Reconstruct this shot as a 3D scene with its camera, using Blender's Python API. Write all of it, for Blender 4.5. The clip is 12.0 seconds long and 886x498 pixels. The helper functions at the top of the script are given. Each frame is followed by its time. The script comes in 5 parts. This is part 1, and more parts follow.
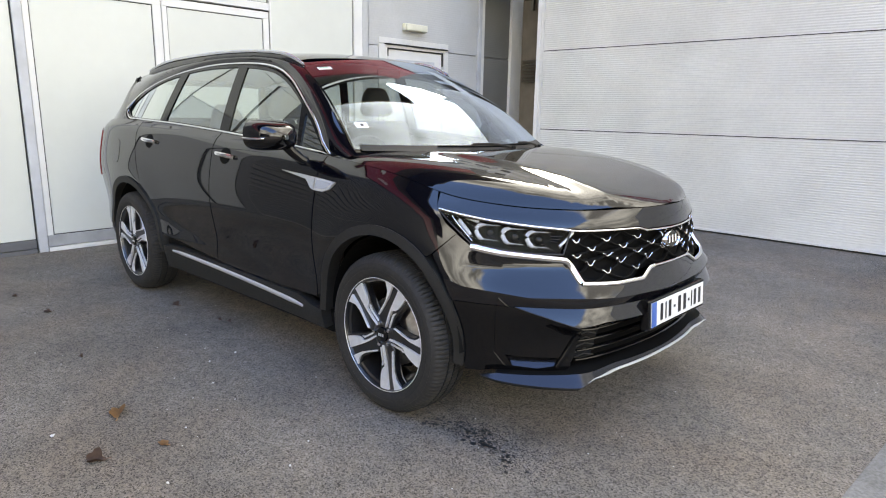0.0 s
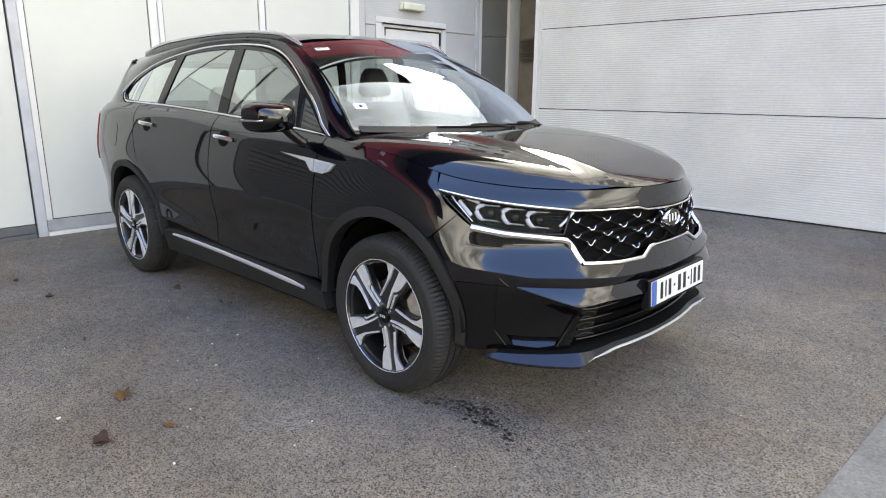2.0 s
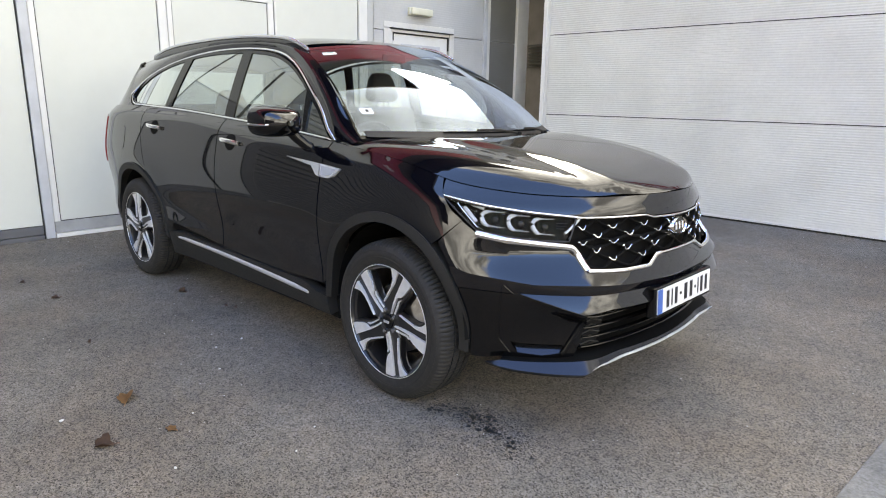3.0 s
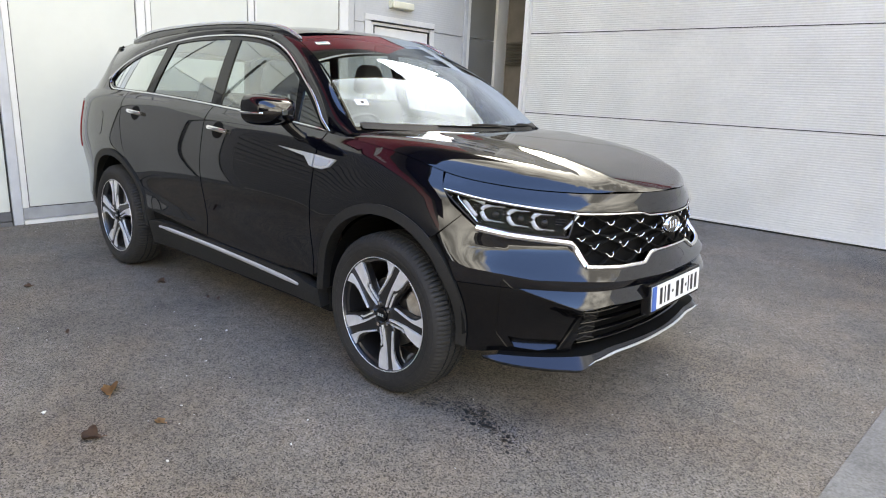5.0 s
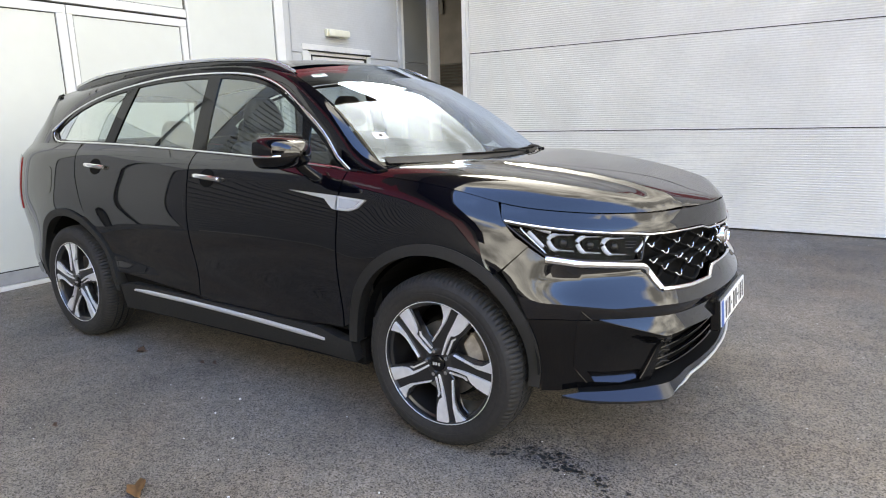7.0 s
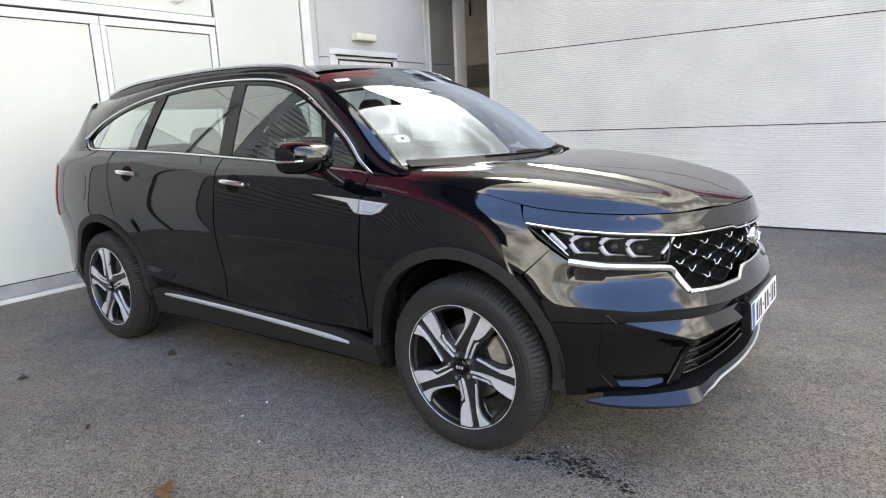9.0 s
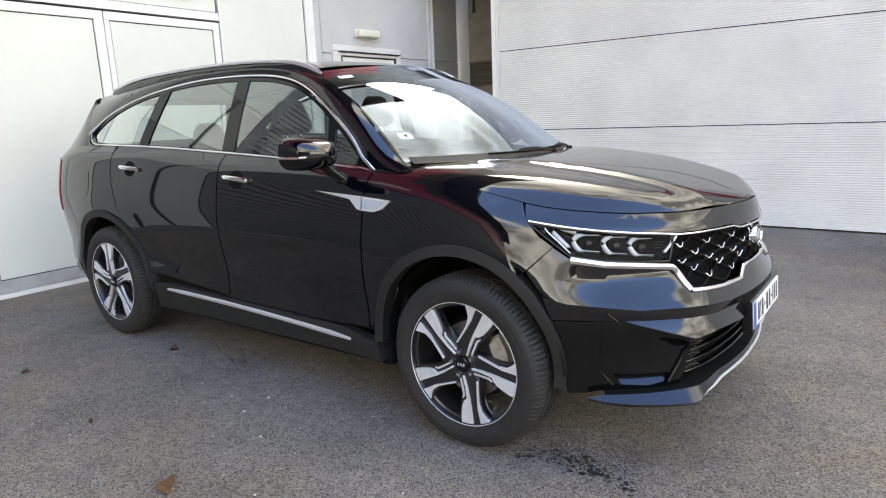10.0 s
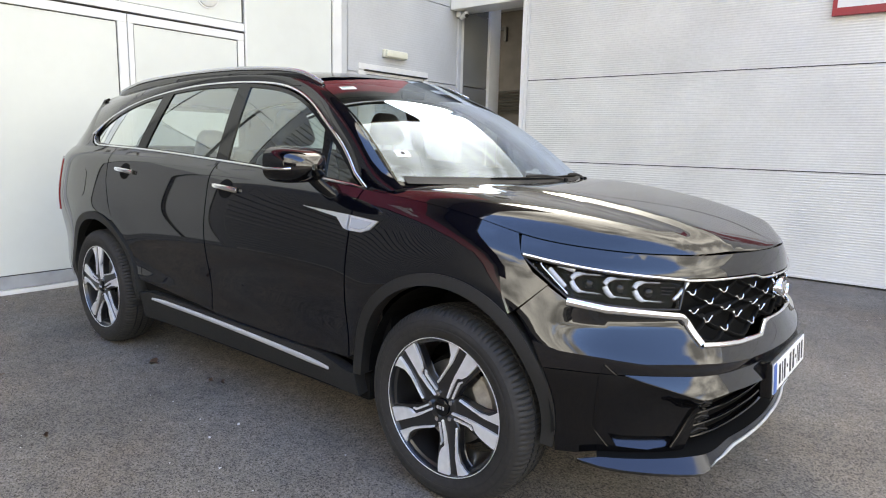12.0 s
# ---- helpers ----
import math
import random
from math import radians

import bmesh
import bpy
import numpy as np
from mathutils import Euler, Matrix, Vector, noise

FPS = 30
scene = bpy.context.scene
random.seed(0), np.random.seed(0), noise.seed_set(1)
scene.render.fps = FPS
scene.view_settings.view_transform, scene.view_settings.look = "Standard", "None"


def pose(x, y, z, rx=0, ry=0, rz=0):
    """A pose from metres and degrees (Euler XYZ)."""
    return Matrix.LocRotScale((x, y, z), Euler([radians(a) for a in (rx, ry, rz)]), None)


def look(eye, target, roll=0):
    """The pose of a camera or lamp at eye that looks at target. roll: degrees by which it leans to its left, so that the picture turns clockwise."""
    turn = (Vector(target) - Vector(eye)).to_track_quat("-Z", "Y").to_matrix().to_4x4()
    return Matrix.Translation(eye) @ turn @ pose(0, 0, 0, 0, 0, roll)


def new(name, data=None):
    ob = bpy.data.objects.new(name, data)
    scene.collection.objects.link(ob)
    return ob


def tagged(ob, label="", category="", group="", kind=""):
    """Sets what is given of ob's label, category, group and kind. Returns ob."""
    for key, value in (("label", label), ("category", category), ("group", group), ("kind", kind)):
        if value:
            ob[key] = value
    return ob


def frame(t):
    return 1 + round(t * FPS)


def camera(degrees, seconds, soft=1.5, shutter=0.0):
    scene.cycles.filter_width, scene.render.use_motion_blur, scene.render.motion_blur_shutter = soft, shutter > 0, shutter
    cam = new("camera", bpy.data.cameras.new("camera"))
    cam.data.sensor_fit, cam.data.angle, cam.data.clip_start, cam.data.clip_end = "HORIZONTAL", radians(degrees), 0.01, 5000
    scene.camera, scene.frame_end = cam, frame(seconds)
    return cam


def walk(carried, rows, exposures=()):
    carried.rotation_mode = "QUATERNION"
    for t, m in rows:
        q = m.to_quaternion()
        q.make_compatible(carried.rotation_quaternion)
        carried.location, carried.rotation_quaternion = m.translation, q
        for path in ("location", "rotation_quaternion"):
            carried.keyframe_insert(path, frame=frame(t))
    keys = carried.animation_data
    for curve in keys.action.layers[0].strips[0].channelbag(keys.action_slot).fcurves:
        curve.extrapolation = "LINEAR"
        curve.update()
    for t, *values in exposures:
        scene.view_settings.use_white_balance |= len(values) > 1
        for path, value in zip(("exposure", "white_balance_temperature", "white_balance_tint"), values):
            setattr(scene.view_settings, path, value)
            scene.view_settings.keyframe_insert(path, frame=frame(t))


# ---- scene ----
from mathutils.geometry import delaunay_2d_cdt
cam = camera(69.6, 12.0, soft=1.1)
PATH = [
    (0, (3.478, -2.682, 1.34), (2.127, -1.269, 0.919), 1.0),
    (0.5, (3.469, -2.689, 1.346), (2.121, -1.297, 0.851), 1.1),
    (1, (3.456, -2.682, 1.344), (2.107, -1.288, 0.859), 0.4),
    (1.5, (3.471, -2.679, 1.339), (2.128, -1.276, 0.861), 0.6),
    (2, (3.477, -2.691, 1.341), (2.138, -1.285, 0.862), 0.5),
    (2.5, (3.475, -2.676, 1.344), (2.121, -1.28, 0.876), 1.0),
    (4.3, (3.462, -2.677, 1.34), (2.109, -1.278, 0.88), 0.5),
    (4.5, (3.444, -2.704, 1.329), (2.125, -1.292, 0.811), -0.1),
    (5, (3.378, -2.759, 1.327), (2.098, -1.297, 0.854), 2.7),
    (5.5, (3.184, -2.705, 1.316), (1.934, -1.188, 0.943), -1.0),
    (6, (3.045, -2.713, 1.33), (1.79, -1.211, 0.92), -2.0),
    (6.5, (2.928, -2.803, 1.351), (1.708, -1.29, 0.878), -3.0),
    (7, (2.809, -2.925, 1.342), (1.718, -1.299, 0.937), -1.6),
    (7.5, (2.796, -2.944, 1.345), (1.689, -1.326, 0.951), -3.2),
    (7.7, (2.8, -2.931, 1.337), (1.652, -1.34, 0.949), -2.5),
    (9.5, (2.83, -2.892, 1.348), (1.657, -1.323, 0.945), -2.6),
    (10, (2.828, -2.898, 1.348), (1.655, -1.33, 0.941), -2.3),
    (10.5, (2.816, -2.913, 1.342), (1.647, -1.34, 0.942), -2.7),
    (11, (2.8, -2.937, 1.348), (1.655, -1.347, 0.946), -3.0),
    (11.5, (2.792, -2.87, 1.318), (1.649, -1.276, 0.927), -1.8),
    (12, (2.797, -2.631, 1.308), (1.554, -1.097, 0.985), 1.4),
]
walk(cam, [(t, look(eye, target, roll)) for t, eye, target, roll in PATH], [(0, 0.25, 20000, 18), (2.5, 0.24, 20000, 18), (5, 0.29, 20000, 18), (6.5, 0.35, 20000, 18), (9.5, 0.34, 20000, 18), (12, 0.32, 20000, 18)])

# ---- sky and sun: bright broken cloud ----
SUN_UP, SUN_ROUND = 36.0, 326.0
world = bpy.data.worlds.new("sky")
scene.world = world
world.use_nodes = True
wn = world.node_tree.nodes
wl = world.node_tree.links
sky = wn.new("ShaderNodeTexSky")
sky.sky_type = "NISHITA"
sky.sun_disc = False
sky.ozone_density = 1.5
sky.dust_density = 0.0
sky.sun_elevation = radians(SUN_UP)
sky.sun_rotation = radians(SUN_ROUND)
tc = wn.new("ShaderNodeTexCoord")
stretch = wn.new("ShaderNodeMapping")
stretch.inputs["Scale"].default_value = (1.0, 1.0, 2.0)
stretch.inputs["Location"].default_value = (0.0, 0.0, 0.0)
cloud = wn.new("ShaderNodeTexNoise")
cloud.inputs["Scale"].default_value = 2.3
cloud.inputs["Detail"].default_value = 4.0
cloud.inputs["Roughness"].default_value = 0.45
ramp = wn.new("ShaderNodeValToRGB")
ramp.color_ramp.elements[0].position = 0.14
ramp.color_ramp.elements[1].position = 0.38
mixc = wn.new("ShaderNodeMixRGB")
wl.new(tc.outputs["Generated"], stretch.inputs["Vector"])
# grey bellies and bright tops of the clouds
billow = wn.new("ShaderNodeTexNoise")
billow.inputs["Scale"].default_value = 3.1
billow.inputs["Detail"].default_value = 4.0
wl.new(stretch.outputs["Vector"], billow.inputs["Vector"])
tops = wn.new("ShaderNodeMapRange")
tops.interpolation_type = "SMOOTHSTEP"
tops.inputs["From Min"].default_value, tops.inputs["From Max"].default_value = 0.36, 0.64
tops.inputs["To Min"].default_value, tops.inputs["To Max"].default_value = 0.45, 1.6
wl.new(billow.outputs["Fac"], tops.inputs["Value"])
billowed = wn.new("ShaderNodeMixRGB")
billowed.blend_type = "MULTIPLY"
billowed.inputs["Fac"].default_value = 1.0
billowed.inputs["Color1"].default_value = (14.6, 21.2, 32.0, 1)
wl.new(tops.outputs["Result"], billowed.inputs["Color2"])
wl.new(billowed.outputs["Color"], mixc.inputs["Color2"])
wl.new(stretch.outputs["Vector"], cloud.inputs["Vector"])
wl.new(ramp.outputs["Color"], mixc.inputs["Fac"])
lift = wn.new("ShaderNodeMixRGB")
lift.blend_type = "MULTIPLY"
lift.inputs["Fac"].default_value = 1.0
lift.inputs["Color2"].default_value = (4.1, 8.4, 15.5, 1)
wl.new(sky.outputs["Color"], lift.inputs["Color1"])
wl.new(lift.outputs["Color"], mixc.inputs["Color1"])
# brighter cloud round the hidden sun
aim = wn.new("ShaderNodeVectorMath")
aim.operation = "DOT_PRODUCT"
aim.inputs[1].default_value = (math.sin(radians(SUN_ROUND)) * math.cos(radians(SUN_UP)), math.cos(radians(SUN_ROUND)) * math.cos(radians(SUN_UP)), math.sin(radians(SUN_UP)))
wl.new(tc.outputs["Generated"], aim.inputs[0])
thick_near = wn.new("ShaderNodeMath")
thick_near.operation = "MULTIPLY_ADD"
thick_near.inputs[1].default_value = 0.12
wl.new(aim.outputs["Value"], thick_near.inputs[0])
wl.new(cloud.outputs["Fac"], thick_near.inputs[2])
# a wide clear gap overhead, away from the sun
gap_aim = wn.new("ShaderNodeVectorMath")
gap_aim.operation = "DOT_PRODUCT"
gap_aim.inputs[1].default_value = (0.56, -0.30, 0.77)
wl.new(tc.outputs["Generated"], gap_aim.inputs[0])
gap = wn.new("ShaderNodeMapRange")
gap.interpolation_type = "SMOOTHSTEP"
gap.inputs["From Min"].default_value, gap.inputs["From Max"].default_value = 0.84, 0.98
gap.inputs["To Min"].default_value, gap.inputs["To Max"].default_value = 0.0, -0.75
wl.new(gap_aim.outputs["Value"], gap.inputs["Value"])
cover = wn.new("ShaderNodeMath")
wl.new(thick_near.outputs["Value"], cover.inputs[0])
wl.new(gap.outputs["Result"], cover.inputs[1])
high_aim = wn.new("ShaderNodeVectorMath")
high_aim.operation = "DOT_PRODUCT"
high_aim.inputs[1].default_value = (0.0, -0.42, 0.906)
wl.new(tc.outputs["Generated"], high_aim.inputs[0])
clear_top = wn.new("ShaderNodeMapRange")
clear_top.interpolation_type = "SMOOTHSTEP"
clear_top.inputs["From Min"].default_value, clear_top.inputs["From Max"].default_value = 0.86, 0.97
clear_top.inputs["To Min"].default_value, clear_top.inputs["To Max"].default_value = 0.0, -0.75
wl.new(high_aim.outputs["Value"], clear_top.inputs["Value"])
cover_all = wn.new("ShaderNodeMath")
wl.new(cover.outputs["Value"], cover_all.inputs[0])
wl.new(clear_top.outputs["Result"], cover_all.inputs[1])
wl.new(cover_all.outputs["Value"], ramp.inputs["Fac"])
near = wn.new("ShaderNodeMath")
near.operation = "MAXIMUM"
near.inputs[1].default_value = 0.0
wl.new(aim.outputs["Value"], near.inputs[0])
fall = wn.new("ShaderNodeMath")
fall.operation = "POWER"
fall.inputs[1].default_value = 34.0
wl.new(near.outputs["Value"], fall.inputs[0])
glow = wn.new("ShaderNodeMixRGB")
glow.blend_type = "ADD"
glow.inputs["Color2"].default_value = (48.0, 71.0, 108.0, 1)
wl.new(fall.outputs["Value"], glow.inputs["Fac"])
wl.new(mixc.outputs["Color"], glow.inputs["Color1"])
wl.new(glow.outputs["Color"], wn["Background"].inputs["Color"])
wn["Background"].inputs["Strength"].default_value = 0.13
sun = new("sun", bpy.data.lights.new("sun", "SUN"))
sun.data.energy = 3.3
sun.data.angle = radians(15)
sun.data.color = (0.53, 0.755, 1.0)
az = radians(SUN_ROUND)
sun.matrix_world = look((0, 0, 0), (-math.sin(az) * math.cos(radians(SUN_UP)), -math.cos(az) * math.cos(radians(SUN_UP)), -math.sin(radians(SUN_UP))))


# ---- materials ----
def mat(name, colour, rough=0.5, metal=0.0, coat=0.0, grain=0.0, grain_scale=40.0, bump=0.0, bump_scale=200.0, stain=0.0, stain_scale=1.5, spec=0.5, coords="Object", rough_var=0.0):
    m = bpy.data.materials.new(name)
    m.use_nodes = True
    n, l = m.node_tree.nodes, m.node_tree.links
    b = n["Principled BSDF"]
    b.inputs["Base Color"].default_value = (*colour, 1)
    b.inputs["Roughness"].default_value = rough
    b.inputs["Metallic"].default_value = metal
    b.inputs["Coat Weight"].default_value = coat
    b.inputs["Coat Roughness"].default_value = 0.02
    b.inputs["Specular IOR Level"].default_value = spec
    where = n.new("ShaderNodeTexCoord").outputs[coords]
    col = None
    for amount, size, detail in ((grain, grain_scale, 3.0), (stain, stain_scale, 6.0)):
        if amount:
            t = n.new("ShaderNodeTexNoise")
            t.inputs["Scale"].default_value = size
            t.inputs["Detail"].default_value = detail
            l.new(where, t.inputs["Vector"])
            r = n.new("ShaderNodeMapRange")
            r.inputs["From Min"].default_value, r.inputs["From Max"].default_value = 0.3, 0.7
            r.inputs["To Min"].default_value, r.inputs["To Max"].default_value = 1 - amount, 1 + amount
            l.new(t.outputs["Fac"], r.inputs["Value"])
            x = n.new("ShaderNodeMixRGB")
            x.blend_type = "MULTIPLY"
            x.inputs["Fac"].default_value = 1
            if col:
                l.new(col, x.inputs["Color1"])
            else:
                x.inputs["Color1"].default_value = (*colour, 1)
            l.new(r.outputs["Result"], x.inputs["Color2"])
            col = x.outputs["Color"]
    if col:
        l.new(col, b.inputs["Base Color"])
    if rough_var:
        t = n.new("ShaderNodeTexNoise")
        t.inputs["Scale"].default_value = 3.0
        t.inputs["Detail"].default_value = 6.0
        l.new(where, t.inputs["Vector"])
        r = n.new("ShaderNodeMapRange")
        r.inputs["To Min"].default_value, r.inputs["To Max"].default_value = max(0.0, rough - rough_var), rough + rough_var
        l.new(t.outputs["Fac"], r.inputs["Value"])
        l.new(r.outputs["Result"], b.inputs["Roughness"])
    if bump:
        t = n.new("ShaderNodeTexNoise")
        t.inputs["Scale"].default_value = bump_scale
        t.inputs["Detail"].default_value = 4.0
        l.new(where, t.inputs["Vector"])
        k = n.new("ShaderNodeBump")
        k.inputs["Strength"].default_value = bump
        k.inputs["Distance"].default_value = 0.005
        l.new(t.outputs["Fac"], k.inputs["Height"])
        l.new(k.outputs["Normal"], b.inputs["Normal"])
    return m


def asphalt_mat():
    """Worn asphalt: grey and brownish aggregate chips in dark binder, large pale and reddish patches."""
    m = mat("asphalt", (0.1, 0.1, 0.1), rough=0.88, spec=0.3)
    n, l = m.node_tree.nodes, m.node_tree.links
    b = n["Principled BSDF"]
    where = n.new("ShaderNodeTexCoord").outputs["Object"]
    chips = n.new("ShaderNodeTexVoronoi")
    chips.inputs["Scale"].default_value = 190.0
    l.new(where, chips.inputs["Vector"])
    tone = n.new("ShaderNodeSeparateColor")
    l.new(chips.outputs["Color"], tone.inputs["Color"])
    r = n.new("ShaderNodeValToRGB")
    e = r.color_ramp.elements
    e[0].position, e[0].color = 0.0, (0.0440, 0.0388, 0.0333, 1)
    e[1].position, e[1].color = 1.0, (0.256, 0.225, 0.193, 1)
    mid = e.new(0.30)
    mid.color = (0.137, 0.1190, 0.1025, 1)
    l.new(tone.outputs["Red"], r.inputs["Fac"])
    col = r.outputs["Color"]
    for size, lo, hi, tint in ((0.9, 0.80, 1.22, (1, 1, 1)), (2.6, 0.9, 1.12, (1, 0.97, 0.95)), (14.0, 0.88, 1.12, (1, 1, 1))):
        t = n.new("ShaderNodeTexNoise")
        t.inputs["Scale"].default_value = size
        t.inputs["Detail"].default_value = 5.0
        l.new(where, t.inputs["Vector"])
        g = n.new("ShaderNodeMapRange")
        g.inputs["From Min"].default_value, g.inputs["From Max"].default_value = 0.3, 0.7
        g.inputs["To Min"].default_value, g.inputs["To Max"].default_value = lo, hi
        l.new(t.outputs["Fac"], g.inputs["Value"])
        x = n.new("ShaderNodeMixRGB")
        x.blend_type = "MULTIPLY"
        x.inputs["Fac"].default_value = 1
        l.new(col, x.inputs["Color1"])
        l.new(g.outputs["Result"], x.inputs["Color2"])
        col = x.outputs["Color"]
    rust = n.new("ShaderNodeTexNoise")
    rust.inputs["Scale"].default_value = 1.3
    rust.inputs["Detail"].default_value = 4.0
    l.new(where, rust.inputs["Vector"])
    rr = n.new("ShaderNodeMapRange")
    rr.inputs["From Min"].default_value, rr.inputs["From Max"].default_value = 0.42, 0.68
    rr.inputs["To Max"].default_value = 0.7
    l.new(rust.outputs["Fac"], rr.inputs["Value"])
    x = n.new("ShaderNodeMixRGB")
    x.blend_type = "MULTIPLY"
    x.inputs["Color2"].default_value = (1.05, 0.90, 0.80, 1)
    l.new(rr.outputs["Result"], x.inputs["Fac"])
    l.new(col, x.inputs["Color1"])
    l.new(x.outputs["Color"], b.inputs["Base Color"])
    k = n.new("ShaderNodeBump")
    k.inputs["Strength"].default_value = 0.7
    k.inputs["Distance"].default_value = 0.004
    l.new(chips.outputs["Distance"], k.inputs["Height"])
    l.new(k.outputs["Normal"], b.inputs["Normal"])
    return m


def glass_mat(name, tint, gain=1.7, rough=0.0, sheen=(0.8, 0.8, 0.8)):
    """Thin car glass: a see-through sheet with the mirror gloss of glass."""
    m = bpy.data.materials.new(name)
    m.use_nodes = True
    n, l = m.node_tree.nodes, m.node_tree.links
    n.remove(n["Principled BSDF"])
    clear = n.new("ShaderNodeBsdfTransparent")
    clear.inputs["Color"].default_value = (*tint, 1)
    gloss = n.new("ShaderNodeBsdfGlossy")
    gloss.inputs["Roughness"].default_value = rough
    gloss.inputs["Color"].default_value = (*sheen, 1)
    f = n.new("ShaderNodeLayerWeight")
    f.inputs["Blend"].default_value = 0.5
    steep = n.new("ShaderNodeMath")
    steep.operation = "POWER"
    steep.inputs[1].default_value = 5.0
    l.new(f.outputs["Facing"], steep.inputs[0])
    amp = n.new("ShaderNodeMath")
    amp.operation = "MULTIPLY_ADD"
    amp.inputs[1].default_value, amp.inputs[2].default_value = 0.95 * gain, 0.05 * gain
    amp.use_clamp = True
    l.new(steep.outputs["Value"], amp.inputs[0])
    mix = n.new("ShaderNodeMixShader")
    l.new(amp.outputs["Value"], mix.inputs["Fac"])
    l.new(clear.outputs["BSDF"], mix.inputs[1])
    l.new(gloss.outputs["BSDF"], mix.inputs[2])
    l.new(mix.outputs["Shader"], n["Material Output"].inputs["Surface"])
    return m


ASPHALT = asphalt_mat()
CONCRETE = mat("concrete", (0.165, 0.16, 0.15), rough=0.9, grain=0.25, grain_scale=90, stain=0.18, stain_scale=3, bump=0.3, bump_scale=250)
WHITE = mat("white composite panel", (0.655, 0.674, 0.622), rough=0.35, stain=0.035, stain_scale=1.1, grain=0.012, grain_scale=8)
FRAME_WHITE = mat("white coated aluminium", (0.75, 0.745, 0.715), rough=0.35, stain=0.05, stain_scale=4)
PANEL_GREY = mat("grey composite panel", (0.36, 0.375, 0.37), rough=0.35, stain=0.05, stain_scale=1.1)
FRAME_GREY = mat("grey coated aluminium", (0.52, 0.54, 0.56), rough=0.4, stain=0.12, stain_scale=5)
GASKET = mat("black rubber gasket", (0.02, 0.02, 0.02), rough=0.7)
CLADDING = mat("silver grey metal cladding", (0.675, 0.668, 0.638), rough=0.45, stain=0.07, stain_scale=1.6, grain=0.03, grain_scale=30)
# The silver cladding again in a darker tone, for the west wall.
CLAD_WEST = mat("darker copy of silver grey cladding", (0.50, 0.505, 0.495), rough=0.45, stain=0.07, stain_scale=1.6, grain=0.03, grain_scale=30)
CLAD_DARK = mat("grey metal cladding", (0.40, 0.41, 0.42), rough=0.45, stain=0.08, stain_scale=1.6)
CLAD_DEEP = mat("dark grey metal cladding", (0.12, 0.124, 0.130), rough=0.45, stain=0.08, stain_scale=1.6)
# Passage copy of the cladding, its shade darkened into the grey.
CLAD_SHADE = mat("metal cladding darkened for passage shade", (0.19, 0.19, 0.18), rough=0.5, stain=0.08, stain_scale=1.6)
PLINTH = mat("grey plinth trim", (0.33, 0.34, 0.34), rough=0.6, stain=0.2, stain_scale=6)
# Plaster's own brown, with some of the passage shade darkened into it.
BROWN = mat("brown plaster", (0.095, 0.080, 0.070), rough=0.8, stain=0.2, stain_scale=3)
LOUVRE = mat("dark louvre metal", (0.06, 0.055, 0.05), rough=0.5)
CREAM = mat("aged cream plastic", (0.72, 0.69, 0.56), rough=0.4, stain=0.06, stain_scale=9)
RED = mat("dark red sign paint", (0.38, 0.026, 0.036), rough=0.35, stain=0.1, stain_scale=2)
SIGN_WHITE = mat("white sign face", (0.75, 0.75, 0.74), rough=0.4, stain=0.05)

PAINT = mat("black car paint", (0.0008, 0.0012, 0.0030), rough=0.4, coat=1.0, spec=0.02)
PAINT.node_tree.nodes["Principled BSDF"].inputs["Coat IOR"].default_value = 1.66
GLOSS = mat("gloss black plastic", (0.003, 0.003, 0.0035), rough=0.06, spec=0.42)
PLASTIC = mat("dark grey moulded plastic", (0.0120, 0.0116, 0.0113), rough=0.6, bump=0.15, bump_scale=900, grain=0.1, grain_scale=60)
BLACK = mat("matt black", (0.005, 0.005, 0.005), rough=0.8, spec=0.15)
CHROME = mat("satin chrome", (0.78, 0.79, 0.80), rough=0.12, metal=1.0)
LIP = mat("dark satin metal", (0.04, 0.043, 0.05), rough=0.14, metal=0.8)
SILVER = mat("silver painted trim", (0.66, 0.67, 0.68), rough=0.32, metal=0.5)
RUBBER = mat("tyre rubber", (0.0180, 0.0163, 0.0150), rough=0.75, grain=0.25, grain_scale=50, stain=0.2, stain_scale=7, bump=0.1, bump_scale=500)
ALLOY = mat("machined alloy", (0.84, 0.84, 0.85), rough=0.32, metal=0.5, grain=0.06, grain_scale=30, rough_var=0.06)
ALLOY_DARK = mat("dark painted alloy", (0.012, 0.012, 0.013), rough=0.3, coat=0.4)
DISC = mat("brake disc steel", (0.3, 0.29, 0.28), rough=0.35, metal=0.9, stain=0.3, stain_scale=20)
CALIPER = mat("rusty brake caliper", (0.36, 0.31, 0.26), rough=0.75, stain=0.35, stain_scale=25)
SEAT = mat("grey seat leather", (0.13, 0.132, 0.130), rough=0.5, stain=0.08, stain_scale=6, bump=0.1, bump_scale=300)
# Front seats look backlit: their shade is darkened into the leather colour.
SEAT_FRONT = mat("seat leather darkened as backlit", (0.032, 0.032, 0.031), rough=0.5, stain=0.08, stain_scale=6, bump=0.1, bump_scale=300)
RAIL = mat("satin silver rail", (0.66, 0.665, 0.675), rough=0.25, metal=0.75)
DASH = mat("charcoal dashboard plastic", (0.05, 0.052, 0.055), rough=0.6, bump=0.1, bump_scale=400)
LINER = mat("grey headliner", (0.26, 0.26, 0.245), rough=0.9)
TAIL = mat("red lamp plastic", (0.30, 0.012, 0.014), rough=0.12, coat=0.6)
LAMP_WHITE = mat("white light guide", (0.40, 0.42, 0.45), rough=0.2, coat=0.5)
PLATE_WHITE = mat("white number plate", (0.80, 0.80, 0.79), rough=0.4, stain=0.03, stain_scale=12)
